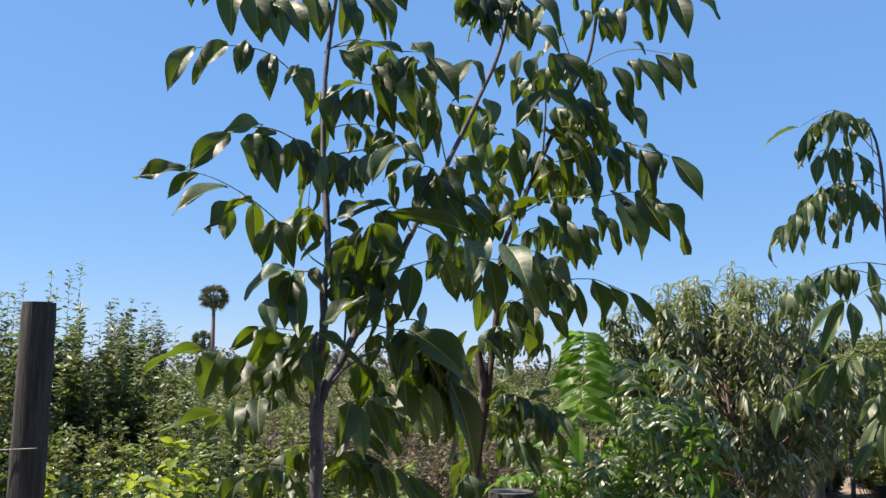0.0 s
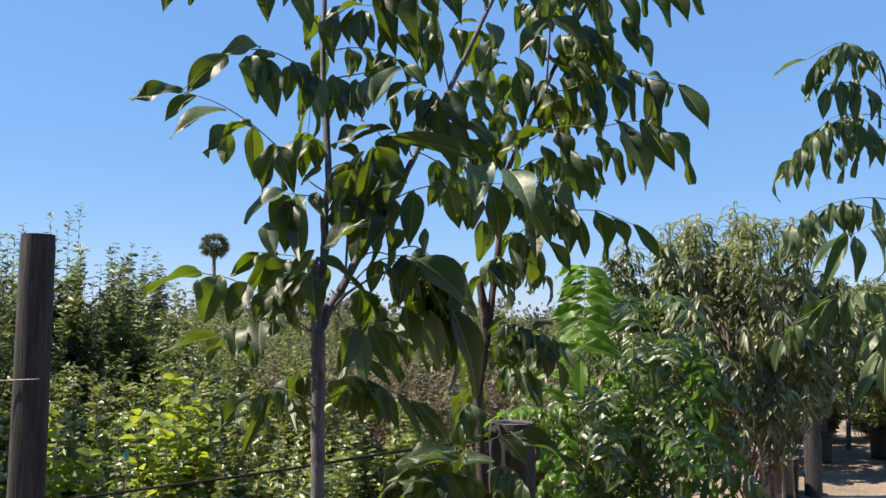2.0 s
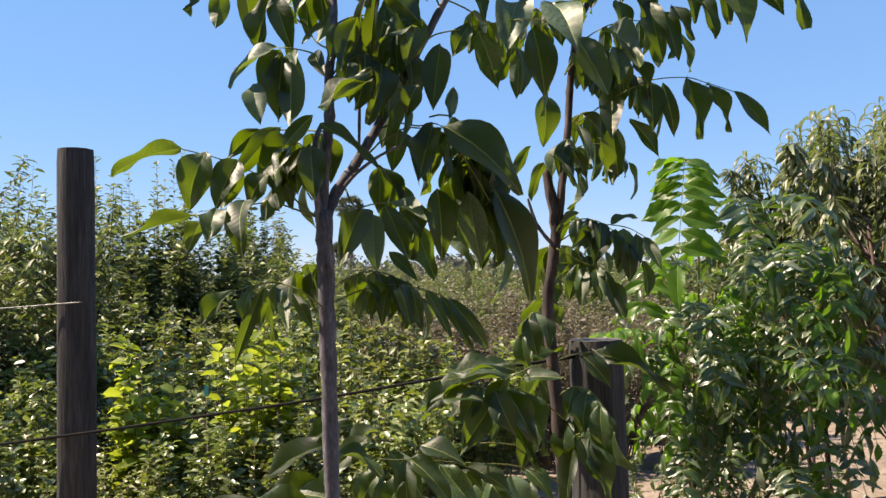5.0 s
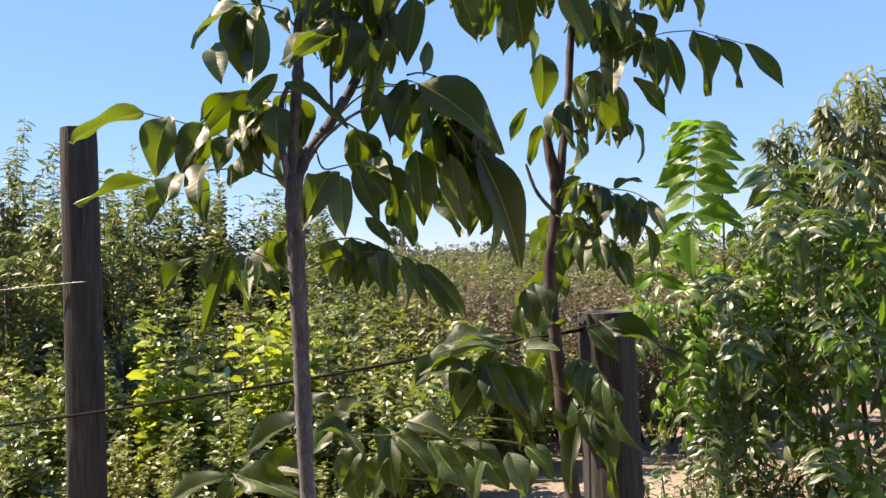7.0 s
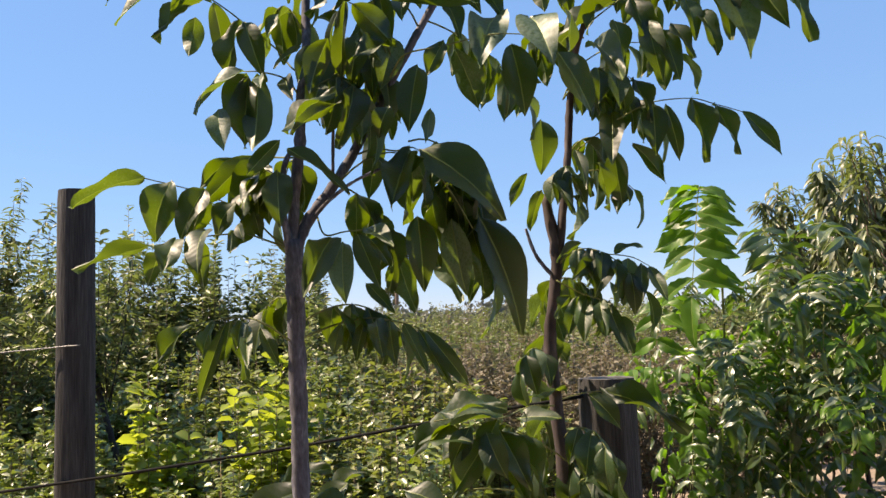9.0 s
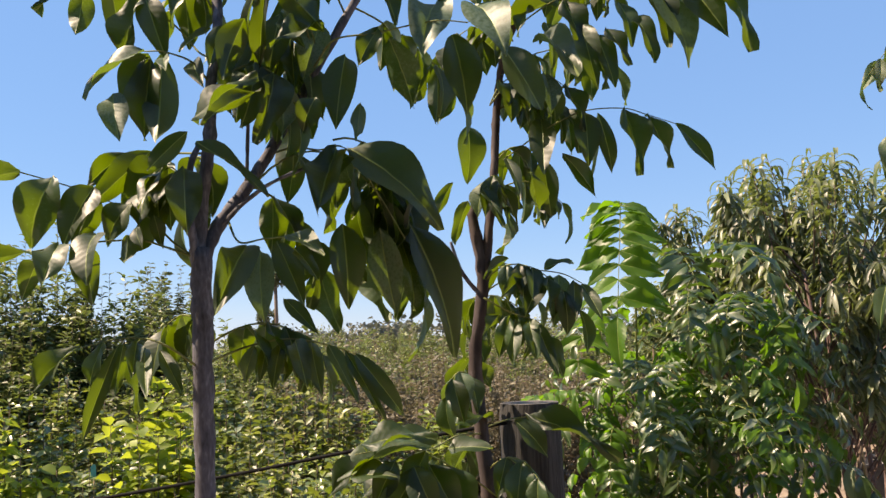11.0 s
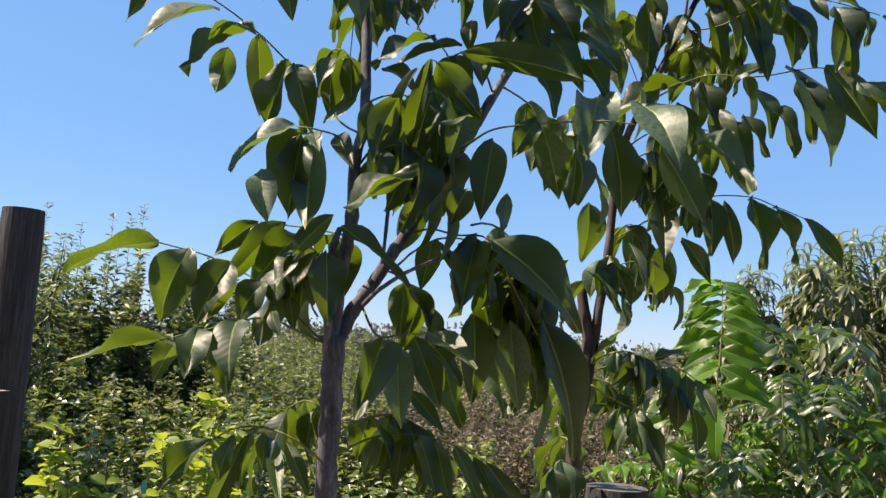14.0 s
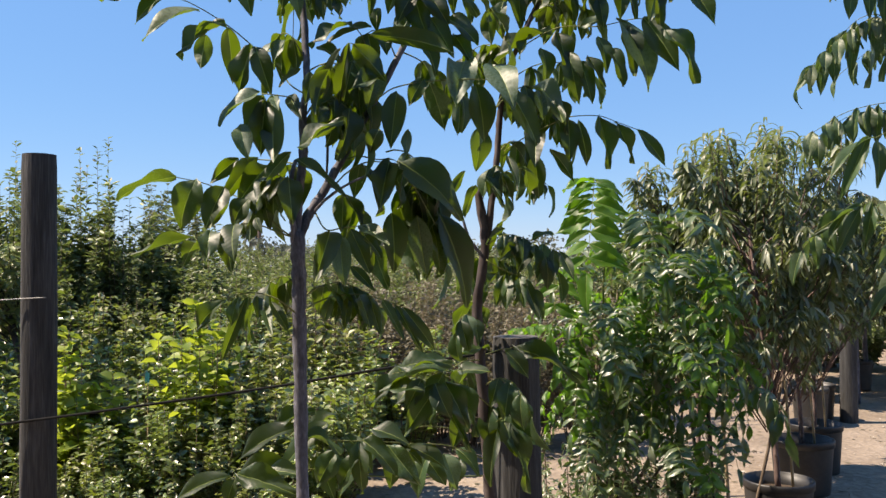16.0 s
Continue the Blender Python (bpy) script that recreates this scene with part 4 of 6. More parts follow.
blade(s, (0.607, 3.110, 1.967), (0.664, 3.145, 1.824), across=0.060)
blade(s, (0.682, 3.120, 1.940), (0.772, 3.134, 1.804), across=0.050, face="up")
blade(s, (0.294, 2.985, 1.806), (0.299, 3.107, 1.695), across=0.054)
blade(s, (0.237, 2.962, 1.841), (0.257, 2.873, 1.689), across=0.040)
blade(s, (0.144, 3.024, 1.945), (0.131, 3.077, 1.804), across=0.088)
blade(s, (0.136, 3.039, 1.750), (0.098, 3.070, 1.627), across=0.045, face="back")
blade(s, (0.168, 3.053, 1.787), (0.218, 3.023, 1.648), across=0.035)
blade(s, (0.099, 3.032, 1.800), (0.057, 3.000, 1.703), across=0.040, face="back")
s = stalk(second_tree, [(0.158, 3.106, 1.517), (0.217, 3.127, 1.551), (0.282, 3.072, 1.567), (0.361, 3.089, 1.559), (0.411, 3.050, 1.529)])
blade(s, (0.273, 3.032, 1.557), (0.206, 3.001, 1.497), across=0.047)
blade(s, (0.304, 3.052, 1.550), (0.267, 3.003, 1.453), across=0.062)
blade(s, (0.356, 3.075, 1.554), (0.336, 3.057, 1.424), across=0.072)
blade(s, (0.392, 3.054, 1.536), (0.389, 3.008, 1.423), across=0.047)
blade(s, (0.410, 3.041, 1.526), (0.451, 2.999, 1.422), across=0.041)
blade(s, (0.231, 3.139, 1.608), (0.178, 3.050, 1.538), across=0.047, face="back")
blade(s, (0.320, 3.077, 1.571), (0.399, 3.116, 1.580), across=0.036, face="up")
s = stalk(second_tree, [(0.165, 3.022, 1.500), (0.227, 3.054, 1.464), (0.295, 3.099, 1.440)])
blade(s, (0.228, 2.952, 1.450), (0.196, 2.932, 1.345), across=0.047)
blade(s, (0.240, 3.112, 1.447), (0.231, 3.065, 1.311), across=0.051)
blade(s, (0.275, 3.081, 1.443), (0.289, 3.036, 1.326), across=0.047)
blade(s, (0.292, 3.143, 1.438), (0.342, 3.088, 1.287), across=0.047)
blade(s, (0.203, 3.017, 1.457), (0.169, 2.969, 1.396), across=0.038, face="back")
s = stalk(second_tree, [(0.271, 3.06, 2.205), (0.405, 3.02, 2.268), (0.54, 3.0, 2.264), (0.671, 2.96, 2.275), (0.738, 2.92, 2.223)])
blade(s, (0.597, 2.983, 2.284), (0.687, 2.963, 2.024), across=0.121)
blade(s, (0.68, 2.955, 2.278), (0.786, 2.935, 2.09), across=0.095)
blade(s, (0.738, 2.92, 2.223), (0.828, 2.9, 2.042), across=0.089)
blade(s, (0.54, 3.0, 2.232), (0.557, 2.98, 2.093), across=0.062)
blade(s, (0.576, 2.989, 2.186), (0.611, 2.969, 2.046), across=0.064)
blade(s, (0.504, 3.005, 2.169), (0.553, 2.985, 2.052), across=0.057)
blade(s, (0.48, 3.009, 2.155), (0.517, 2.989, 2.008))
blade(s, (0.442, 3.014, 2.19), (0.475, 2.994, 2.008))
blade(s, (0.404, 3.02, 2.256), (0.443, 3.0, 2.096))
blade(s, (0.355, 3.035, 2.206), (0.365, 3.015, 2.078))
blade(s, (0.482, 3.009, 2.266), (0.575, 2.989, 2.292), across=0.043)
blade(s, (0.633, 2.971, 2.258), (0.644, 2.951, 2.077), across=0.080)
blade(s, (0.327, 3.044, 2.253), (0.284, 3.024, 2.168))
blade(s, (0.207, 3.06, 2.164), (0.391, 3.04, 2.269))
s = stalk(second_tree, [(0.365, 3.1, 2.411), (0.472, 3.06, 2.422), (0.565, 3.0, 2.468), (0.676, 2.96, 2.444), (0.794, 2.93, 2.394)])
blade(s, (0.58, 2.995, 2.454), (0.65, 2.975, 2.259), across=0.092)
blade(s, (0.651, 2.969, 2.455), (0.687, 2.949, 2.383), across=0.036)
blade(s, (0.698, 2.954, 2.422), (0.726, 2.934, 2.238), across=0.082)
blade(s, (0.758, 2.939, 2.394), (0.756, 2.919, 2.31), across=0.038)
blade(s, (0.8, 2.93, 2.391), (0.892, 2.91, 2.225), across=0.084)
blade(s, (0.709, 2.952, 2.438), (0.769, 2.932, 2.372), across=0.040)
blade(s, (0.52, 3.03, 2.455), (0.538, 3.01, 2.276), across=0.080)
blade(s, (0.545, 3.012, 2.368), (0.558, 2.992, 2.242), across=0.056)
blade(s, (0.611, 2.983, 2.432), (0.603, 2.963, 2.266), across=0.074)
blade(s, (0.731, 2.946, 2.412), (0.692, 2.926, 2.248), across=0.075)
s = stalk(second_tree, [(0.467, 3.15, 2.64), (0.551, 3.12, 2.783), (0.687, 3.06, 2.829), (0.861, 3.02, 2.792)])
blade(s, (0.64, 3.081, 2.772), (0.692, 3.061, 2.59), across=0.084)
blade(s, (0.69, 3.059, 2.786), (0.719, 3.039, 2.663), across=0.056)
blade(s, (0.725, 3.051, 2.793), (0.8, 3.031, 2.614), across=0.086)
blade(s, (0.784, 3.038, 2.799), (0.862, 3.018, 2.63), across=0.082)
blade(s, (0.846, 3.024, 2.804), (0.908, 3.004, 2.65), across=0.074)
blade(s, (0.708, 3.056, 2.858), (0.747, 3.036, 2.798), across=0.033)
blade(s, (0.691, 3.058, 2.614), (0.733, 3.038, 2.474), across=0.065)
blade(s, (0.589, 3.103, 2.759), (0.587, 3.083, 2.644), across=0.051)
blade(s, (0.654, 3.073, 2.679), (0.697, 3.053, 2.534), across=0.067)
blade(s, (0.559, 3.116, 2.716), (0.565, 3.096, 2.507), across=0.092)
blade(s, (0.625, 3.086, 2.641), (0.579, 3.066, 2.592), across=0.031)
s = stalk(second_tree, [(0.381, 3.0, 2.645), (0.379, 2.98, 2.644)])
blade(s, (0.377, 3.0, 2.649), (0.269, 2.98, 2.504))
blade(s, (0.387, 2.98, 2.648), (0.509, 2.96, 2.518))
blade(s, (0.375, 3.0, 2.799), (0.335, 2.98, 2.644))
blade(s, (0.419, 2.98, 2.778), (0.54, 2.96, 2.653))
blade(s, (0.352, 3.0, 2.893), (0.429, 2.98, 2.786))
blade(s, (0.289, 3.0, 2.702), (0.262, 2.98, 2.591))
blade(s, (0.294, 3.0, 2.803), (0.275, 2.98, 2.68))
blade(s, (0.399, 2.98, 2.785), (0.414, 2.96, 2.652))
blade(s, (0.449, 2.98, 2.753), (0.464, 2.96, 2.631))
s = stalk(second_tree, [(0.431, 3.12, 2.555), (0.457, 3.08, 2.543), (0.473, 3.05, 2.534)])
blade(s, (0.264, 3.12, 2.549), (0.313, 3.1, 2.395))
blade(s, (0.237, 3.12, 2.524), (0.141, 3.1, 2.505))
blade(s, (0.49, 3.05, 2.549), (0.565, 3.03, 2.418), across=0.067)
blade(s, (0.47, 3.056, 2.521), (0.551, 3.036, 2.284))
blade(s, (0.379, 3.12, 2.549), (0.486, 3.1, 2.411))
blade(s, (0.456, 3.08, 2.516), (0.502, 3.06, 2.301))
blade(s, (0.192, 3.12, 2.593), (0.132, 3.1, 2.467))
blade(s, (0.285, 3.12, 2.502), (0.291, 3.1, 2.277))
blade(s, (0.232, 3.12, 2.395), (0.213, 3.1, 2.281))
blade(s, (0.438, 3.107, 2.481), (0.469, 3.087, 2.293))
blade(s, (0.516, 3.05, 2.629), (0.518, 3.03, 2.497))
blade(s, (0.338, 3.12, 2.631), (0.366, 3.1, 2.507))
blade(s, (0.432, 3.12, 2.631), (0.449, 3.1, 2.517))
s = stalk(second_tree, [(0.588, 3.2, 2.949), (0.604, 3.15, 3.041), (0.702, 3.1, 3.085), (0.858, 3.05, 3.06)])
blade(s, (0.698, 3.102, 3.052), (0.772, 3.082, 2.868), across=0.088)
blade(s, (0.78, 3.075, 3.039), (0.806, 3.055, 2.849), across=0.085)
blade(s, (0.858, 3.05, 3.049), (0.902, 3.03, 2.847), across=0.091)
blade(s, (0.936, 3.05, 3.038), (1.016, 3.03, 2.919), across=0.064)
blade(s, (0.551, 3.2, 3.045), (0.528, 3.18, 2.9))
blade(s, (0.603, 3.15, 3.023), (0.643, 3.13, 2.866), across=0.072)
blade(s, (0.622, 3.14, 2.996), (0.603, 3.12, 2.876), across=0.054)
blade(s, (0.662, 3.12, 3.009), (0.671, 3.1, 2.854), across=0.069)
blade(s, (0.605, 3.15, 3.109), (0.578, 3.13, 2.987), across=0.056)
blade(s, (0.742, 3.087, 3.079), (0.672, 3.067, 2.959), across=0.062)
blade(s, (0.82, 3.062, 3.066), (0.79, 3.042, 2.926), across=0.064)
s = stalk(second_tree, [(0.515, 3.17, 2.779), (0.436, 3.1, 2.952), (0.359, 3.05, 3.041)])
blade(s, (0.35, 3.05, 3.03), (0.441, 3.03, 2.87))
blade(s, (0.38, 3.064, 3.003), (0.335, 3.044, 2.864))
blade(s, (0.47, 3.13, 2.92), (0.382, 3.11, 2.824))
blade(s, (0.295, 3.05, 2.975), (0.251, 3.03, 2.837))
blade(s, (0.326, 3.05, 2.953), (0.323, 3.03, 2.815))
blade(s, (0.474, 3.13, 3.1), (0.512, 3.11, 3.001))
s = stalk(second_tree, [(0.144, 3.1, 1.159), (0.093, 2.95, 1.173), (0.051, 2.75, 1.166), (0.019, 2.7, 1.169)])
blade(s, (0.049, 2.747, 1.166), (-0.177, 2.727, 1.083))
blade(s, (0.061, 2.798, 1.186), (-0.085, 2.778, 1.16))
blade(s, (0.028, 2.717, 1.133), (-0.077, 2.697, 0.979))
blade(s, (-0.023, 2.7, 1.149), (-0.067, 2.68, 1.057))
blade(s, (0.041, 2.737, 1.137), (0.112, 2.717, 1.0))
blade(s, (0.058, 2.798, 1.13), (0.135, 2.778, 0.962))
blade(s, (0.017, 2.7, 1.135), (0.065, 2.68, 1.033))
blade(s, (0.04, 2.733, 1.165), (-0.002, 2.713, 1.06))
blade(s, (0.074, 2.87, 1.151), (0.177, 2.85, 1.151))
s = stalk(second_tree, [(0.149, 3.1, 0.907), (-0.022, 2.8, 0.99), (-0.183, 2.6, 0.986), (-0.337, 2.5, 1.017)])
blade(s, (-0.302, 2.521, 1.083), (-0.422, 2.501, 1.04))
blade(s, (-0.336, 2.5, 1.043), (-0.51, 2.48, 0.95))
blade(s, (-0.337, 2.5, 1.017), (-0.225, 2.48, 0.972))
blade(s, (-0.252, 2.557, 0.968), (-0.303, 2.537, 0.87))
blade(s, (-0.184, 2.6, 0.96), (-0.251, 2.58, 0.847))
blade(s, (-0.183, 2.6, 0.986), (-0.085, 2.58, 0.889))
blade(s, (-0.124, 2.68, 0.958), (-0.025, 2.66, 0.844))
blade(s, (-0.195, 2.593, 0.987), (-0.181, 2.573, 0.85))
blade(s, (-0.163, 2.627, 1.014), (-0.051, 2.607, 0.973))
blade(s, (-0.082, 2.733, 0.933), (-0.023, 2.713, 0.884))
blade(s, (-0.271, 2.543, 1.048), (-0.348, 2.523, 0.975))
s = stalk(second_tree, [(0.15, 3.1, 0.766), (-0.133, 2.7, 0.859), (-0.341, 2.5, 0.929), (-0.504, 2.4, 0.928)])
blade(s, (-0.504, 2.4, 0.931), (-0.651, 2.38, 0.866))
blade(s, (-0.493, 2.406, 0.936), (-0.297, 2.386, 0.873))
blade(s, (-0.488, 2.41, 0.933), (-0.508, 2.39, 0.843))
blade(s, (-0.426, 2.448, 0.933), (-0.312, 2.428, 0.922))
blade(s, (-0.036, 2.85, 0.895), (0.036, 2.83, 0.802))
blade(s, (0.023, 2.933, 0.878), (0.066, 2.913, 0.766))
blade(s, (0.061, 2.983, 0.883), (0.135, 2.963, 0.799))
blade(s, (0.073, 3.0, 0.849), (0.041, 2.98, 0.748))
compound(second_tree, (0.148, 3.1, 1.064), (0.235, 3.0, 1.105), (0.307, 2.9, 1.002), 3, 0.117, hang=1.2)
compound(second_tree, (0.148, 3.1, 1.253), (0.101, 3.0, 1.321), (0.067, 2.95, 1.263), 3, 0.095, hang=1.2)
compound(second_tree, (0.235, 3.12, 2.102), (0.386, 3.25, 2.208), (0.542, 3.3, 2.172), 4, 0.117, hang=1.3)
compound(second_tree, (0.31, 3.08, 2.292), (0.438, 3.2, 2.414), (0.568, 3.3, 2.371), 4, 0.117, hang=1.3)
compound(second_tree, (0.41, 3.13, 2.504), (0.567, 3.25, 2.649), (0.704, 3.3, 2.551), 4, 0.117, hang=1.3)
compound(second_tree, (0.467, 3.15, 2.64), (0.401, 3.3, 2.827), (0.333, 3.3, 2.758), 4, 0.117, hang=1.3)
compound(second_tree, (0.31, 3.08, 2.292), (0.247, 3.2, 2.502), (0.215, 3.2, 2.415), 3, 0.117, hang=1.3)
s = stalk(second_tree, [(0.145, 3.1, 1.174), (0.208, 3.2, 1.185), (0.26, 3.28, 1.184)])
blade(s, (0.255, 3.28, 1.185), (0.495, 3.2, 1.07))
blade(s, (0.224, 3.2, 1.181), (0.308, 3.2, 1.082))
blade(s, (0.169, 3.1, 1.198), (0.072, 3.0, 1.184))
s = stalk(second_tree, [(0.149, 3.1, 1.017), (0.208, 3.1, 1.016), (0.276, 3.15, 1.025)])
blade(s, (0.222, 3.111, 0.999), (0.254, 3.091, 0.847))
blade(s, (0.18, 3.1, 1.009), (0.16, 3.08, 0.864))
blade(s, (0.268, 3.144, 1.018), (0.305, 3.124, 0.926))
blade(s, (0.208, 3.1, 1.009), (0.211, 3.08, 0.911))
blade(s, (0.245, 3.128, 1.012), (0.286, 3.108, 0.859))
s = stalk(second_tree, [(0.174, 3.1, 1.001), (0.107, 2.95, 1.08), (-0.008, 2.8, 1.163), (-0.109, 2.7, 1.164)])
blade(s, (-0.094, 2.715, 1.178), (0.068, 2.695, 1.191))
blade(s, (-0.118, 2.7, 1.117), (-0.012, 2.68, 1.116))
blade(s, (-0.008, 2.8, 1.137), (0.115, 2.78, 0.917))
blade(s, (-0.032, 2.777, 1.136), (-0.109, 2.757, 1.054))
blade(s, (0.107, 2.95, 1.062), (0.051, 2.93, 0.884))
blade(s, (0.04, 2.864, 1.137), (-0.013, 2.844, 0.973))
blade(s, (-0.071, 2.738, 1.154), (-0.172, 2.718, 1.063))
s = stalk(second_tree, [(0.18, 3.1, 0.81), (0.053, 2.9, 0.908), (-0.074, 2.75, 0.948), (-0.318, 2.6, 0.994)])
blade(s, (-0.317, 2.6, 1.015), (-0.411, 2.58, 0.906))
blade(s, (-0.259, 2.638, 1.052), (-0.354, 2.618, 0.995))
blade(s, (-0.2, 2.675, 0.938), (-0.264, 2.655, 0.802))
blade(s, (-0.169, 2.694, 0.934), (-0.2, 2.674, 0.814))
blade(s, (-0.106, 2.731, 0.943), (-0.122, 2.711, 0.822))
blade(s, (-0.074, 2.75, 0.939), (0.049, 2.73, 0.874))
blade(s, (-0.012, 2.825, 0.906), (-0.047, 2.805, 0.763))
blade(s, (-0.318, 2.6, 0.954), (-0.262, 2.58, 0.823))
blade(s, (-0.384, 2.6, 0.918), (-0.576, 2.58, 0.84))
blade(s, (-0.244, 2.647, 0.993), (-0.159, 2.627, 0.884))
s = stalk(second_tree, [(0.177, 3.1, 0.924), (0.197, 3.05, 0.962), (0.216, 3.0, 0.981)])
blade(s, (0.201, 3.04, 0.97), (0.348, 3.02, 0.881))
blade(s, (0.196, 3.05, 0.934), (0.172, 3.03, 0.747))
blade(s, (0.234, 3.0, 0.962), (0.29, 2.98, 0.743))
blade(s, (0.216, 3.0, 0.971), (0.26, 2.98, 0.856))
# third tree
stem(third_tree, "trunk", [(2.08, 3.9, 0.0), (2.07, 3.9, 0.6), (2.07, 3.9, 1.2), (2.017, 3.9, 2.064), (2.001, 3.9, 2.32), (2.001, 3.9, 2.529), (1.983, 3.9, 2.715), (1.939, 3.9, 2.816)], 0.015, 0.004)
s = stalk(third_tree, [(1.995, 3.9, 2.635), (1.875, 3.88, 2.776), (1.782, 3.86, 2.85), (1.608, 3.84, 2.762)])
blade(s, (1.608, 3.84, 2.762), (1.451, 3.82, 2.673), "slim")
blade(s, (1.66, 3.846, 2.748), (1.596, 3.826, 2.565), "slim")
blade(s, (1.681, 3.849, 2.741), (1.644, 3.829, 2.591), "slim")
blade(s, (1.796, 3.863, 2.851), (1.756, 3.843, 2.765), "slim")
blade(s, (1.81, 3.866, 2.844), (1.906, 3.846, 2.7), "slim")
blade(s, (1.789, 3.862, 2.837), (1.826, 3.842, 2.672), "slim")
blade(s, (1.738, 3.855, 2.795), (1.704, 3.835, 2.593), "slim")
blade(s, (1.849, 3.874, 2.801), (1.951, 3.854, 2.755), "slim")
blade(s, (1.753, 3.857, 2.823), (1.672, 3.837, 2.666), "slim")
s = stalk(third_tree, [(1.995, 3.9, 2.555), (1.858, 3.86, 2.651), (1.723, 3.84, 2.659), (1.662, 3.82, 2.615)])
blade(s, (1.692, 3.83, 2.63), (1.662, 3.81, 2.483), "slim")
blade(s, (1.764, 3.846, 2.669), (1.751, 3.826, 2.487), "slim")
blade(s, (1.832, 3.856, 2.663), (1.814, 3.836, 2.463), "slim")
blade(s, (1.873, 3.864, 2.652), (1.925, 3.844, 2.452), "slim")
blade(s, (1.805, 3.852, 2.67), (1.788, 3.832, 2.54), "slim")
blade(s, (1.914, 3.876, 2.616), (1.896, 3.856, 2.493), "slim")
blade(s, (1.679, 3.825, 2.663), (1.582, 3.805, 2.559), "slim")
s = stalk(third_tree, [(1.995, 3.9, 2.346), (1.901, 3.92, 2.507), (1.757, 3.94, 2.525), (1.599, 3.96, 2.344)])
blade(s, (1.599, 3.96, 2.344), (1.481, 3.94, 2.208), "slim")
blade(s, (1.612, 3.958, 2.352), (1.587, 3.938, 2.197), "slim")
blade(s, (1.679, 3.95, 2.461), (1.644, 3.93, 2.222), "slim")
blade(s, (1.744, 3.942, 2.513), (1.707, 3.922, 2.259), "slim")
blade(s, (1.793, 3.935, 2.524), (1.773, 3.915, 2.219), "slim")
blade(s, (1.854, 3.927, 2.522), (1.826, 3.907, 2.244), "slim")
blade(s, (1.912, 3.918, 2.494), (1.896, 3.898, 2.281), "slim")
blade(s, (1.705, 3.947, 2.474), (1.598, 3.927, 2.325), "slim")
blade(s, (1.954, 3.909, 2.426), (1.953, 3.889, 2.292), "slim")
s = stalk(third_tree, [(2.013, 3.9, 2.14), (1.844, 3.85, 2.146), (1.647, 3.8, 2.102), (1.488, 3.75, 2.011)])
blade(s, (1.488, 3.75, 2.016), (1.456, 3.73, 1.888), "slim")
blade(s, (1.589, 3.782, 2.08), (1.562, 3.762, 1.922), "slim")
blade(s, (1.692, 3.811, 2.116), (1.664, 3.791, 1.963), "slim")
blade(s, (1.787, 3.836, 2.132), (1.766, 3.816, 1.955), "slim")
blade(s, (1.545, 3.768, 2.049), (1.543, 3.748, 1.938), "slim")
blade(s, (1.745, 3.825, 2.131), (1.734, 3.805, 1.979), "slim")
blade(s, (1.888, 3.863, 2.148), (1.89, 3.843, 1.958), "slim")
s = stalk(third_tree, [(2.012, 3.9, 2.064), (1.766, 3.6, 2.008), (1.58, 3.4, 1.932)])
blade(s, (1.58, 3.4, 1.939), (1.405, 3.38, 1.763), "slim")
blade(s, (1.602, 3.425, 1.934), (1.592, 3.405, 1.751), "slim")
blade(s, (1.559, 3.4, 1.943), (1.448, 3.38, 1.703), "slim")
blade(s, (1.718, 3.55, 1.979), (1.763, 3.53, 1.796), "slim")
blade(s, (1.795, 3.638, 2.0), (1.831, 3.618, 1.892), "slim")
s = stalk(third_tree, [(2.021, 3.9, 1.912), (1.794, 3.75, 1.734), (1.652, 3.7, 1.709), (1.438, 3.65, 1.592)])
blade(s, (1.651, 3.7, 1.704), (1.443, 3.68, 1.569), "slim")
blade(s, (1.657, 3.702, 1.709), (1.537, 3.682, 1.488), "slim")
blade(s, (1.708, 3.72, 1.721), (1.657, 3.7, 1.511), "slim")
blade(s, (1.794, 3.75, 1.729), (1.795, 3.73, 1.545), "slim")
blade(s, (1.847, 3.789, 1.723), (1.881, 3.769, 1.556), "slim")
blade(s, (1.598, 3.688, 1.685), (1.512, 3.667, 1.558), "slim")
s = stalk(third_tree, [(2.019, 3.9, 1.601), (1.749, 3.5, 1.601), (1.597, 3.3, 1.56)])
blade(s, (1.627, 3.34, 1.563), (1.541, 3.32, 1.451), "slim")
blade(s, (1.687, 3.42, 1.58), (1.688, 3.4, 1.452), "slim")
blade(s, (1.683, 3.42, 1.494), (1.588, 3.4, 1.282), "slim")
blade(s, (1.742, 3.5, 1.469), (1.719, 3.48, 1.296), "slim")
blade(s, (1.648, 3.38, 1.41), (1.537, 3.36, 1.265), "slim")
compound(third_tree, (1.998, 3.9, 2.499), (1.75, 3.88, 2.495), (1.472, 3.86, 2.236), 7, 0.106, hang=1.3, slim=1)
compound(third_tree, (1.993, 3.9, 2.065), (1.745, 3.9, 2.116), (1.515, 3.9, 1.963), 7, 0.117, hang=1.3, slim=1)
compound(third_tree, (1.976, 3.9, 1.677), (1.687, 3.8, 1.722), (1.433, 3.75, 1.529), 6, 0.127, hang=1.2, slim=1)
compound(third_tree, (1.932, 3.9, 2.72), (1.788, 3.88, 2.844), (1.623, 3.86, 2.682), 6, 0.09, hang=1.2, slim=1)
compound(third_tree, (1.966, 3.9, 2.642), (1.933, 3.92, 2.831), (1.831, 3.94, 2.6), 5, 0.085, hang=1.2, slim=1)
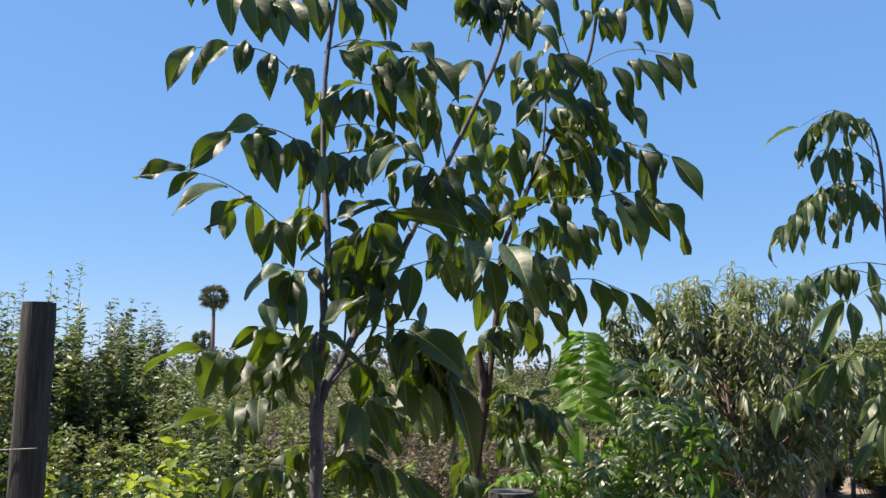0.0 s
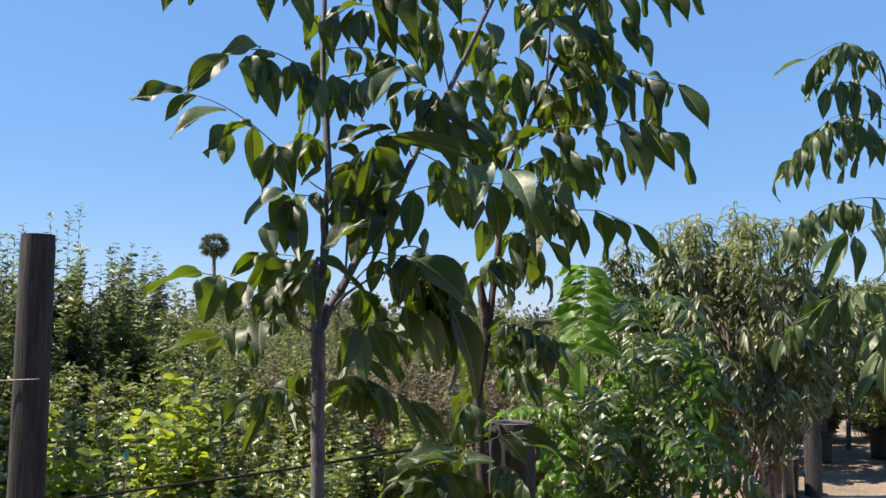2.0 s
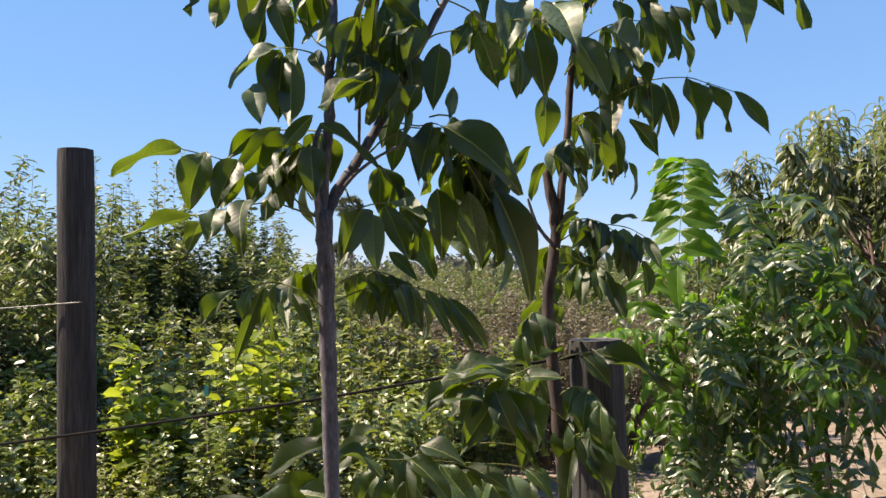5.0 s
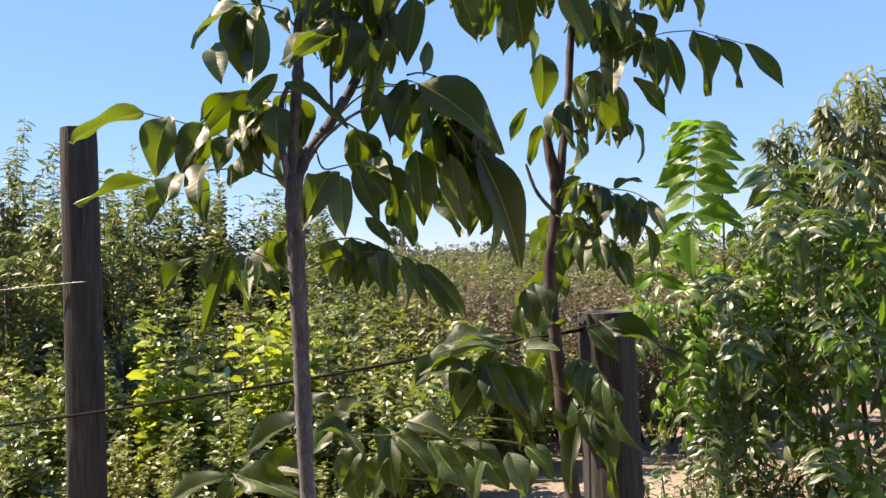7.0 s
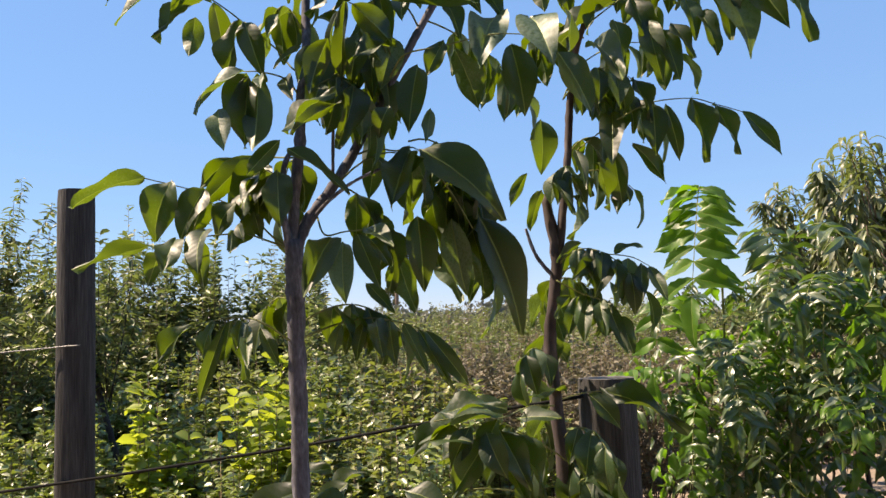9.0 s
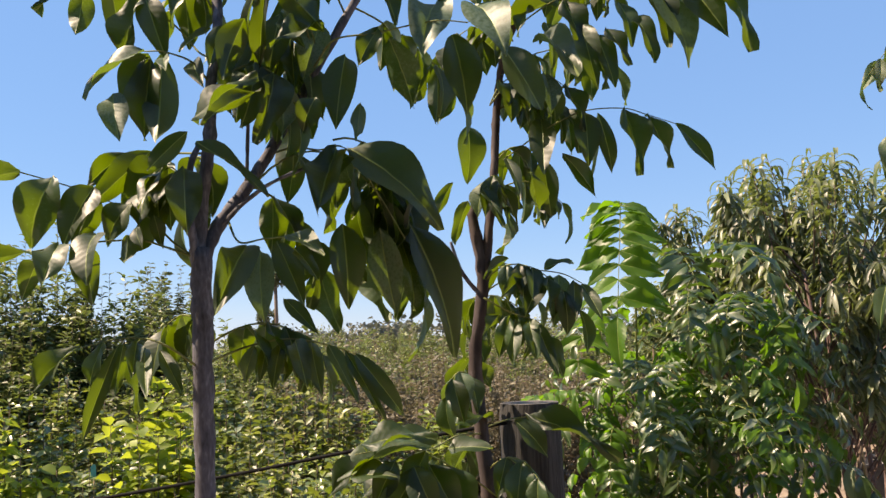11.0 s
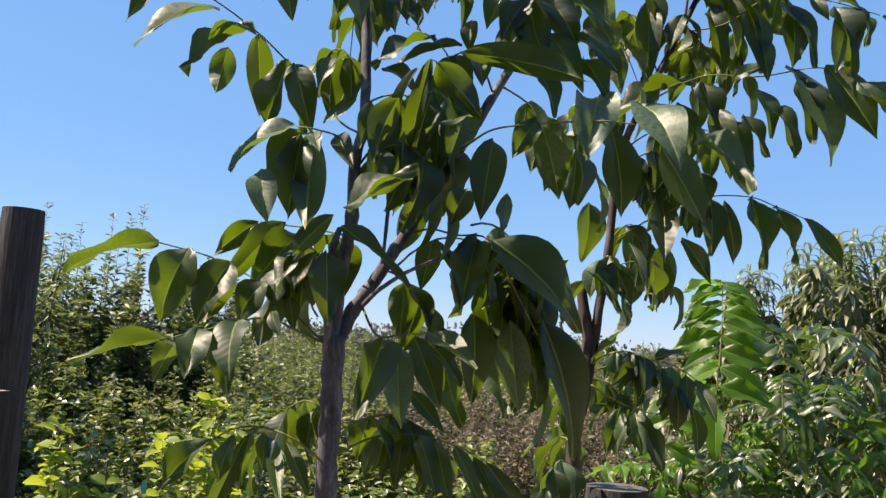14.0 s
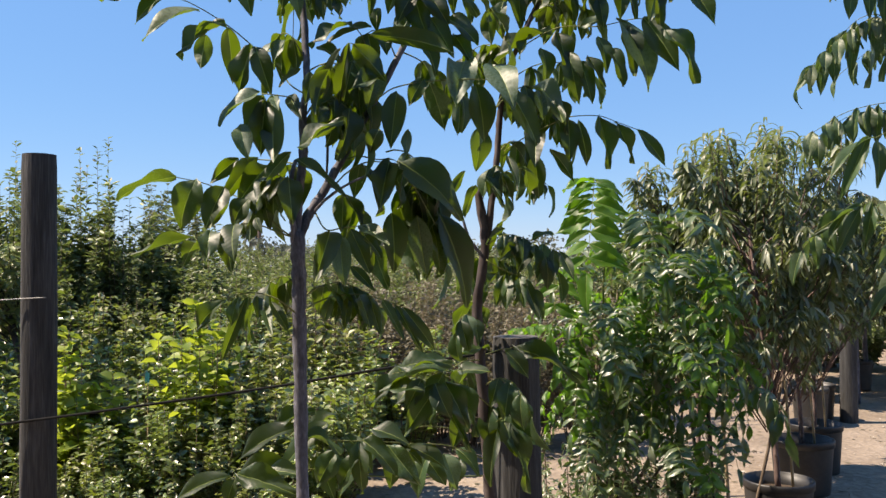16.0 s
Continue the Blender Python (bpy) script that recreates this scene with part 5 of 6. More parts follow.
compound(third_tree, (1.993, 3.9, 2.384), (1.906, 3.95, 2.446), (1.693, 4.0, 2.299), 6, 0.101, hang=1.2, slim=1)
# more leaves inside the two nearer crowns
for base, mid, tip, pairs, size in (
        ((-0.10, 2.52, 1.80), (-0.02, 2.60, 1.78), (0.05, 2.66, 1.62), 4, 0.13), ((-0.06, 2.50, 1.74), (0.0, 2.62, 1.68), (0.05, 2.68, 1.50), 4, 0.135),
        ((-0.12, 2.50, 1.76), (-0.07, 2.60, 1.72), (-0.05, 2.66, 1.58), 3, 0.125), ((-0.25, 2.44, 1.70), (-0.19, 2.50, 1.66), (-0.14, 2.54, 1.55), 3, 0.12),
        ((-0.30, 2.40, 1.88), (-0.24, 2.46, 1.95), (-0.18, 2.48, 1.86), 4, 0.115),
        ((-0.30, 2.37, 1.70), (-0.35, 2.44, 1.76), (-0.39, 2.48, 1.66), 3, 0.11),
        ((-0.304, 2.36, 1.40), (-0.22, 2.46, 1.44), (-0.13, 2.50, 1.38), 4, 0.105), ((-0.308, 2.36, 1.40), (-0.36, 2.40, 1.46), (-0.44, 2.42, 1.40), 3, 0.10)):
    compound(near_tree, base, mid, tip, pairs, size, hang=1.25)
for base, mid, tip, pairs, size in (
        ((0.217, 3.15, 2.01), (0.33, 3.20, 2.06), (0.45, 3.22, 1.98), 4, 0.13), ((0.20, 3.13, 1.85), (0.27, 3.20, 1.92), (0.33, 3.22, 1.82), 3, 0.12),
        ((0.16, 3.10, 1.46), (0.12, 3.28, 1.51), (0.10, 3.46, 1.37), 4, 0.11), ((0.15, 3.10, 1.30), (0.10, 3.27, 1.35), (0.06, 3.43, 1.21), 4, 0.11),
        ((0.15, 3.10, 1.10), (0.09, 3.25, 1.13), (0.05, 3.42, 0.99), 4, 0.11), ((0.16, 3.10, 1.54), (0.27, 3.04, 1.58), (0.40, 3.02, 1.46), 5, 0.10),
        ((0.16, 3.11, 1.56), (0.22, 3.18, 1.60), (0.30, 3.20, 1.50), 3, 0.10), ((0.15, 3.10, 1.50), (0.22, 3.16, 1.50), (0.32, 3.16, 1.40), 4, 0.10)):
    compound(second_tree, base, mid, tip, pairs, size, hang=1.25)
fill = random.Random(33)
for tree, spots, low, high in (
        (near_tree, ((-0.325, 2.36, 1.66), (-0.31, 2.40, 1.85), (-0.31, 2.42, 2.05), (-0.33, 2.47, 2.25), (-0.345, 2.5, 2.45), (-0.34, 2.54, 2.62), (-0.22, 2.40, 1.70), (-0.15, 2.46, 1.88), (-0.07, 2.54, 2.06), (0.02, 2.62, 2.25), (0.10, 2.66, 2.45)), -0.42, 0.24),
        (second_tree, ((0.17, 3.12, 1.75), (0.20, 3.12, 2.02), (0.27, 3.08, 2.18), (0.36, 3.12, 2.38), (0.45, 3.15, 2.58), (0.52, 3.18, 2.74)), 0.08, 0.74)):
    for x, y, z in spots:
        for _ in range(1 if tree is near_tree else 2):
            az = fill.uniform(0, 2 * math.pi)
            r = fill.uniform(0.16, 0.30)
            ex = min(high, max(low, x + r * math.cos(az)))
            ey = y + 0.10 + 0.8 * r * math.sin(az)
            compound(tree, (x, y, z), ((x + ex) / 2, (y + ey) / 2, z + 0.07), (ex, ey, z + fill.uniform(-0.07, 0.04)), fill.choice((2, 3)), fill.uniform(0.10, 0.125), hang=1.1)


# ---- bright green plant behind the short post ----
green = thing("frond_plant", (0.75, 4.35, 0.0), "bright green bushy plant with feathery toothed fronds, by the post", "plant")
for bx, by, h in ((0.60, 4.30, 1.3), (0.78, 4.42, 1.35), (0.95, 4.3, 1.1), (1.1, 4.5, 1.05), (0.7, 4.5, 1.2)):
    stem(green, "stem", [(0.75 + 0.2 * (bx - 0.75), 4.35 + 0.2 * (by - 4.35), 0.30), (bx - 0.02, by, h * 0.6), (bx, by, h)], 0.009, 0.004, STICK, 6)
stem(green, "stem", [(0.70, 4.36, 1.2), (0.69, 4.15, 1.62), (0.65, 3.86, 1.81), (0.60, 3.72, 1.83)], 0.005, 0.003, TWIG, 6)
compound(green, (0.60, 3.72, 1.83), (0.575, 3.56, 1.73), (0.535, 3.42, 1.45), 12, 0.135, hang=0.05, blades="frond", spread=1.25, bare=0.02, flat=True)
compound(green, (0.60, 4.25, 1.20), (0.49, 3.80, 1.46), (0.41, 3.56, 1.22), 8, 0.105, hang=0.08, blades="frond", spread=1.2, bare=0.05, flat=True)
compound(green, (0.60, 4.30, 1.08), (0.44, 4.1, 1.20), (0.24, 4.02, 1.17), 7, 0.095, hang=0.2, blades="frond", spread=1.0, bare=0.2, flat=True)
compound(green, (0.85, 4.30, 1.72), (0.88, 4.12, 1.66), (0.93, 3.98, 1.40), 8, 0.14, hang=0.1, blades="dark_frond", spread=1.1, bare=0.05, flat=True)
compound(green, (0.90, 4.36, 1.55), (1.02, 4.12, 1.72), (1.12, 3.95, 1.60), 8, 0.13, hang=0.1, blades="dark_frond", spread=1.1, bare=0.05, flat=True)
compound(green, (1.0, 4.36, 1.45), (1.12, 4.15, 1.48), (1.20, 4.0, 1.22), 8, 0.13, hang=0.15, blades="frond", spread=1.1, bare=0.1, flat=True)
rng = random.Random(21)
for i in range(135):
    az = rng.uniform(-3.0, 3.14) if i % 3 else rng.uniform(-2.6, -0.5)
    cx, cy = rng.choice(((0.60, 4.22), (0.78, 4.34), (0.95, 4.22), (1.1, 4.4), (0.7, 4.4), (1.2, 4.3)))
    z = rng.uniform(0.62 if cx < 0.9 else 0.80, 1.26 if cx < 0.75 else 1.50)
    rr = rng.uniform(0.22, 0.46)
    e = (cx + rr * math.cos(az), cy + rr * math.sin(az) * 0.9, z + rng.uniform(-0.28, -0.02))
    m = (cx + 0.6 * rr * math.cos(az), cy + 0.6 * rr * math.sin(az) * 0.9, z + rng.uniform(0.03, 0.10))
    compound(green, (cx, cy, z - 0.03), m, e, rng.choice((6, 7, 8)), rng.uniform(0.05, 0.085), hang=rng.uniform(0.1, 0.6), blades="frond" if rng.random() < 0.34 else "dark_frond", spread=1.0, bare=0.2, flat=i % 2 == 0)
for i in range(34):
    x0, y0, z0 = rng.uniform(0.55, 1.2), rng.uniform(4.0, 4.25), rng.uniform(0.55, 1.5)
    way = rng.uniform(-0.22, 0.22)
    compound(green, (x0, y0, z0), (x0 + 0.6 * way, y0 - 0.17, z0 + 0.07), (x0 + way, y0 - 0.32, z0 - rng.uniform(0.0, 0.14)), rng.choice((7, 8, 9)), rng.uniform(0.06, 0.085), hang=0.1, blades="frond" if rng.random() < 0.25 else "dark_frond", spread=1.2, bare=0.1, flat=True)
bush("leafy_shrub", (0.86, 4.2, 0), "dark glossy green leafy shrub with narrow pale leaves", "shrub", GREEN_CROWN, 0.80, 0.38, 28, 70, 0.052, 0.34, 0.35, 0.8, 0.1, 0.0, 71)
bush("leafy_shrub", (0.56, 4.3, 0), "dark glossy green leafy shrub with narrow pale leaves", "shrub", GREEN_CROWN, 0.72, 0.32, 26, 66, 0.050, 0.34, 0.35, 0.8, 0.1, 0.0, 72)

bush("leafy_shrub", (1.08, 4.6, 0), "low glossy green leafy shrub with narrow pale leaves", "shrub", GREEN_CROWN, 0.70, 0.28, 22, 70, 0.050, 0.34, 0.35, 0.8, 0.1, 0.0, 73)

# ---- peach trees in pots beside the lane ----
def shoot_tips(tree, x, y, z, r, n, seed):
    """Young shoots that stand out of the crown of a peach tree, each with a whorl of long narrow leaves that arch over."""
    q = random.Random(seed)
    for _ in range(n):
        a, d = q.uniform(0, 2 * math.pi), r * q.uniform(0.1, 1.0)
        top = Vector((x + d * math.cos(a), y + d * math.sin(a), z + q.uniform(-0.06, 0.14) - 0.12 * (d / r) ** 2))
        low = top + Vector((-0.08 * math.cos(a), -0.08 * math.sin(a), -0.34))
        v, f = tube_mesh([low, low.lerp(top, 0.6) + Vector((0.012, 0, 0)), top], [0.004, 0.003, 0.0015], 5)
        shoot = mesh_object("shoot", v, f, STICK, tree, low)
        verts, faces = [], []
        for k in range(16):
            p = low.lerp(top, 0.45 + 0.55 * k / 15)
            az, bend = k * 2.4 + q.uniform(-0.4, 0.4), q.uniform(2.2, 3.3)
            out, side = Vector((math.cos(az), math.sin(az), 0)), Vector((-math.sin(az), math.cos(az), 0))
            size, wide, o = q.uniform(0.12, 0.18), q.uniform(0.008, 0.012), len(verts)
            for i in range(7):
                u = i / 6
                e = 1.15 - bend * u
                if i:
                    p = p + (out * math.cos(e) + Vector((0, 0, math.sin(e)))) * size / 6
                w = wide * (math.sin(math.pi * (0.08 + 0.90 * u)) + 0.04)
                lift = Vector((0, 0, 0.35 * w))
                verts += [p - side * w + lift, p, p + side * w + lift]
            faces += [(o + 3 * i + j, o + 3 * i + j + 1, o + 3 * i + j + 4, o + 3 * i + j + 3) for i in range(6) for j in (0, 1)]
        mesh_object("shoot_leaves", verts, faces, PEACH_CROWN, shoot, low)


PEACH = "young peach tree with hanging narrow leaves, staked in a black pot"
for (x, y, h, rad, sd, pr, ph, side) in ((1.70, 4.95, 2.32, 0.52, 33, 0.185, 0.31, -0.14), (2.13, 5.85, 2.5, 0.64, 32, 0.195, 0.35, -0.1), (2.4, 6.4, 2.45, 0.55, 34, 0.19, 0.35, 0.0)):
    pot((x, y, 0), pr, ph)
    tree = bush("peach_tree", (x, y, 0), PEACH, "tree", PEACH_CROWN, h, rad, 96, 48, 0.105, 0.20, 0.62, 0.85, 0.23, 0.017, sd, "peach trees", PEACH_BARK, tuft=0.55, foot=ph - 0.06, lean=(side, 0.0))
    shoot_tips(tree, x + side, y, h - 0.22, 0.75 * rad, 11, sd)
    line("stake", "thin bamboo stake pushed into the pot beside the trunk", "stake", [(x + 0.06, y - 0.06, ph - 0.07), (x + 0.03, y - 0.05, 0.8), (x - 0.03, y - 0.04, 1.3)], 0.008, STAKE, 6, 2)
shoot_tips(bush("peach_tree", (1.46, 5.75, 0), "young peach tree with hanging narrow leaves, planted in the dirt", "tree", PEACH_CROWN, 2.22, 0.44, 95, 54, 0.105, 0.20, 0.55, 0.9, 0.42, 0.017, 31, "peach trees", PEACH_BARK, tuft=0.55), 1.44, 5.65, 2.10, 0.36, 9, 36)
line("stake", "brown stick leaning against the rim of a pot", "stake", [(1.50, 4.85, 0.0), (1.60, 4.82, 0.45), (1.70, 4.8, 0.95)], 0.009, STICK, 6, 3)
line("stake", "thin pale stake standing in the dirt beside a dark stem", "stake", [(1.34, 4.55, 0.0), (1.33, 4.56, 0.4), (1.31, 4.57, 0.75)], 0.009, STAKE, 6, 3)
stem(green, "stem", [(1.27, 4.62, 0.0), (1.26, 4.6, 0.5), (1.2, 4.5, 1.2)], 0.015, 0.007, DARK_BARK)
stem(green, "stem", [(1.23, 4.66, 0.0), (1.19, 4.62, 0.5), (1.1, 4.5, 1.1)], 0.012, 0.006, DARK_BARK)
stem(green, "stem", [(0.66, 4.28, 0.0), (0.65, 4.3, 0.5), (0.62, 4.3, 1.0)], 0.011, 0.006, DARK_BARK)
# broad dark drooping leaves low in the plant
for k in range(9):
    x0, z0 = 0.72 + 0.075 * k + rng.uniform(-0.04, 0.04), rng.uniform(0.78, 1.12)
    compound(green, (x0, 4.3, z0), (x0 + rng.uniform(-0.08, 0.1), 4.08, z0 + 0.06), (x0 + rng.uniform(-0.16, 0.2), 3.95, z0 - 0.1), 5, rng.uniform(0.10, 0.135), hang=1.0, blades="dark_frond", spread=0.7, bare=0.15)

for (owner, kind), (tree, verts, faces) in HEAPS.items():
    tagged(mesh_object("foliage", verts, faces, DENSE[kind], tree, ORIGIN[owner]), "", "", "", "stuff")

# ---- rows of potted shrubs behind the fence ----
def repeat(make, spots, seed):
    """Places a few different plants again and again, turned and scaled a little."""
    g = random.Random(seed)
    first = [make(i) for i in range(3)]
    home = {}
    for j, (x, y, s) in enumerate(spots):
        k = j % 3
        m = pose(x, y, 0, 0, 0, g.uniform(0, 360)) @ Matrix.Diagonal((s, s, s * g.uniform(0.92, 1.08), 1))
        if k in home:
            copy_thing(first[k], m)
        else:
            home[k] = m
    for k, m in home.items():
        first[k].matrix_basis = m


g = random.Random(4)
def row(x0, x1, step, y, lo, hi):
    """Uneven spots along a planted row."""
    return [(x0 + step * i + g.uniform(-0.12, 0.12), y + g.uniform(-0.22, 0.22), g.uniform(lo, hi)) for i in range(int((x1 - x0) / step) + 1)]


repeat(lambda i: bush("potted_shrub", (0, 0, 0), "light green leafy nursery shrub in a dense row", "shrub", (LIME_CROWN, MOSS_CROWN, OLIVE_CROWN)[i], 1.08, 0.36, (48, 42, 44)[i], 58, (0.056, 0.058, 0.050)[i], 0.58, 0.15, 0.9, 0.05, 0.0, 100 + i, "row of light green shrubs"), row(-2.6, -0.75, 0.3, 4.15, 0.5, 0.62) + row(-3.4, -0.6, 0.32, 4.5, 0.66, 0.82) + row(-3.6, -0.6, 0.36, 4.95, 0.9, 1.05) + row(-4.2, -0.7, 0.42, 5.7, 1.02, 1.16) + row(-4.6, -0.5, 0.5, 6.5, 1.12, 1.28), 5)
bush("yellow_shrub", (-2.02, 4.75, 0), "yellow-green leafy shrub shooting above its row", "shrub", YELLOW_CROWN, 1.2, 0.2, 20, 38, 0.09, 0.75, 0.2, 0.9, 0.05, 0.0, 121)
bush("yellow_shrub", (-1.50, 4.9, 0), "yellow-green leafy shrub shooting above its row", "shrub", YELLOW_CROWN, 1.36, 0.21, 22, 42, 0.09, 0.75, 0.2, 0.9, 0.05, 0.0, 122)
repeat(lambda i: bush("feathery_shrub", (0, 0, 0), "olive green twiggy shrub with fine upright shoots", "shrub", FEATHER_CROWN, 1.5, 0.45, 46, 70, 0.06, 0.5, 0.1, 0.9, 0.05, 0.0, 140 + i, "row of twiggy shrubs"), row(-3.6, -1.5, 0.5, 7.3, 0.95, 1.08) + row(-6.5, 0.6, 0.6, 10.2, 1.02, 1.15) + row(-8.0, 3.0, 0.8, 13.0, 1.05, 1.2) + row(-13, 7, 0.9, 17.0, 1.1, 1.3) + row(-22, 12, 1.2, 25.0, 1.2, 1.5) + row(-30, 24, 2.0, 38.0, 1.4, 1.8) + row(-44, 36, 3.0, 58.0, 1.6, 2.2), 6)
repeat(lambda i: bush("dry_shrub", (0, 0, 0), "half-dry brownish shrub with thin leaves", "shrub", DRY_CROWN, 1.5, 0.45, 46, 50, 0.055, 0.45, 0.3, 0.9, 0.05, 0.0, 160 + i, "row of dry shrubs"), row(-1.2, 0.9, 0.42, 7.3, 0.92, 1.08) + row(-1.6, 1.6, 0.5, 8.4, 0.95, 1.1) + row(-1.5, 2.4, 0.6, 9.4, 0.95, 1.12), 7)
tall = [(-4.6, 7.6, 1.02), (-4.1, 8.0, 1.08), (-3.65, 7.8, 1.04), (-5.2, 8.0, 1.0), (-5.8, 8.3, 1.05), (-4.9, 7.0, 0.9), (-4.3, 7.2, 0.85), (-3.8, 7.1, 0.8), (-5.4, 7.2, 0.9), (-4.4, 6.4, 0.72), (-4.9, 6.2, 0.75), (-3.9, 6.3, 0.66), (-6.4, 7.8, 1.0), (-2.4, 7.9, 0.78), (-7.0, 8.2, 1.05), (-3.25, 8.1, 0.98), (-2.95, 8.4, 0.93), (-3.5, 7.3, 0.82)]
repeat(lambda i: bush("tall_shrub", (0, 0, 0), "tall feathery green shrub with pointed upright shoots", "shrub", FEATHER_CROWN, 2.3, 0.45, 50, 120, 0.085, 0.42, 0.08, 0.95, 0.05, 0.0, 180 + i, "tall feathery shrubs"), tall, 8)
bush("olive_tree", (-2.55, 5.25, 0), "olive green narrow-leaved young tree beside the tall post", "tree", FEATHER_CROWN, 2.2, 0.45, 50, 46, 0.07, 0.3, 0.35, 0.9, 0.45, 0.032, 201, wood=DARK_BARK, lean=(-0.4, 0.0))
bush("round_shrub", (-5.05, 13.7, 0), "dark grey-green rounded shrub behind the feathery ones", "shrub", DARK_CROWN, 2.85, 0.55, 150, 100, 0.09, 0.5, 0.2, 0.9, 0.05, 0.0, 203)
bush("olive_tree", (-4.05, 5.9, 0), "tall dark olive narrow-leaved young tree", "tree", FEATHER_CROWN, 2.75, 0.5, 70, 56, 0.08, 0.3, 0.3, 0.95, 0.12, 0.025, 204)
for k, (x, y, h) in enumerate(((-3.62, 8.0, 2.95), (-3.34, 7.8, 2.75), (-3.86, 7.7, 2.8), (-4.25, 7.9, 2.9), (-4.6, 8.2, 2.85))):
    bush("pointed_shrub", (x, y, 0), "slender green shrub with one pointed leafy spire", "shrub", FEATHER_CROWN, h - 0.15, 0.18, 24, 100, 0.06, 0.42, 0.05, 0.95, 0.05, 0.0, 260 + k, "pointed shrubs")
for x, y in ((-2.9, 4.7), (-2.3, 4.65), (-3.4, 4.6)):
    pot((x, y, 0), 0.16, 0.34)

# ---- far side of the lane ----
post("lane_post", (3.38, 8.3, 0.0), 0.075, 1.3, "round grey wooden post standing beside the dirt lane", seed=12)
for x, y in ((3.15, 8.45), (3.0, 8.2), (4.3, 10.4), (5.2, 10.7)):
    pot((x, y, 0), 0.16, 0.34)
lane = [(4.6, 9.2, 0.9), (5.4, 9.3, 0.95), (6.4, 9.6, 1.0), (7.4, 10.0, 1.0), (3.2, 10.8, 1.0), (6.8, 10.8, 1.1), (3.9, 9.4, 0.95), (4.9, 9.9, 1.0), (4.4, 10.4, 1.05), (5.9, 10.2, 1.0), (3.0, 9.6, 1.0), (4.0, 11.2, 1.05), (5.1, 11.4, 1.1), (6.2, 11.2, 1.0), (7.3, 11.6, 1.1), (3.4, 12.6, 1.15), (8.6, 12.0, 1.1), (2.2, 10.6, 1.0), (5.6, 13.4, 1.2), (7.0, 13.8, 1.2)]
repeat(lambda i: bush("nursery_tree", (0, 0, 0), "olive green nursery tree with a bare lower trunk", "tree", FEATHER_CROWN, 2.3, 0.7, 90, 60, 0.085, 0.4, 0.4, 0.85, 0.32, 0.03, 220 + i, "nursery trees along the lane"), lane, 9)

repeat(lambda i: bush("dark_shrub", (0, 0, 0), "dull green bushy shrub in a row across the lane", "shrub", MOSS_CROWN, 1.1, 0.5, 50, 46, 0.09, 0.45, 0.3, 0.9, 0.05, 0.0, 240 + i, "row of dark shrubs"), row(1.6, 3.1, 0.65, 10.6, 0.85, 1.1) + row(3.6, 8.4, 0.55, 12.4, 0.7, 0.95) + row(2.5, 12.5, 0.8, 15.5, 1.1, 1.4), 11)

# ---- unseen tree rows, added behind the walk to hold back skylight ----
back = [(-8 + 1.15 * i + g.uniform(-0.2, 0.2), -2.3 + g.uniform(-0.2, 0.2), g.uniform(1.8, 2.2)) for i in range(15)] + [(-9 + 1.4 * i, -4.0 + g.uniform(-0.3, 0.3), g.uniform(2.2, 2.6)) for i in range(14)]
repeat(lambda i: bush("nursery_tree", (0, 0, 0), "unseen dark green bushy tree, added behind the walk to block skylight", "tree", DARK_CROWN, 2.3, 0.8, 90, 60, 0.10, 0.45, 0.4, 0.85, 0.08, 0.03, 250 + i, "nursery trees behind the walk"), back, 10)

# ---- distance ----
def far_tree(at, w, h, mat, label, seed, n=2600):
    """A distant rounded tree: a trunk and a crown of leafy clumps with an uneven outline."""
    q = np.random.default_rng(seed)
    ob = thing("far_tree", at, label, "tree", "far trees")
    b = Vector(at)
    v, f = tube_mesh([b, b + Vector((0, 0, h * 0.5))], [w * 0.05, w * 0.03], 8)
    mesh_object("trunk", v, f, BARK, ob, at)
    lumps = [(q.normal(0, 0.26, 3) * (1, 1, 0.7), q.uniform(0.16, 0.3)) for _ in range(16)]
    c = np.concatenate([q.normal(0, 1, (n // 16, 3)) * 0.62 * s + o for o, s in lumps])
    c = c * (w, w, h * 0.8) + np.array((b.x, b.y, b.z + h * 0.58))
    k = len(c)
    ln = np.full(k, w * 0.055) * q.uniform(0.6, 1.3, k)
    v, f = leaf_cloud(c, q.normal(0, 1, (k, 3)), q.normal(0, 1, (k, 3)) + (0, 0, 0.8), ln, ln * 0.7)
    mesh_object("crown", v, f, mat, ob, at)


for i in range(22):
    far_tree((-62 + 6.2 * i + g.uniform(-2, 2), 82 + g.uniform(-8, 14), 0), g.uniform(6, 9), g.uniform(2.6, 4.6), HAZE_CROWN, "distant green tree on the horizon, haze painted into its crown colour", 310 + i, 1300)


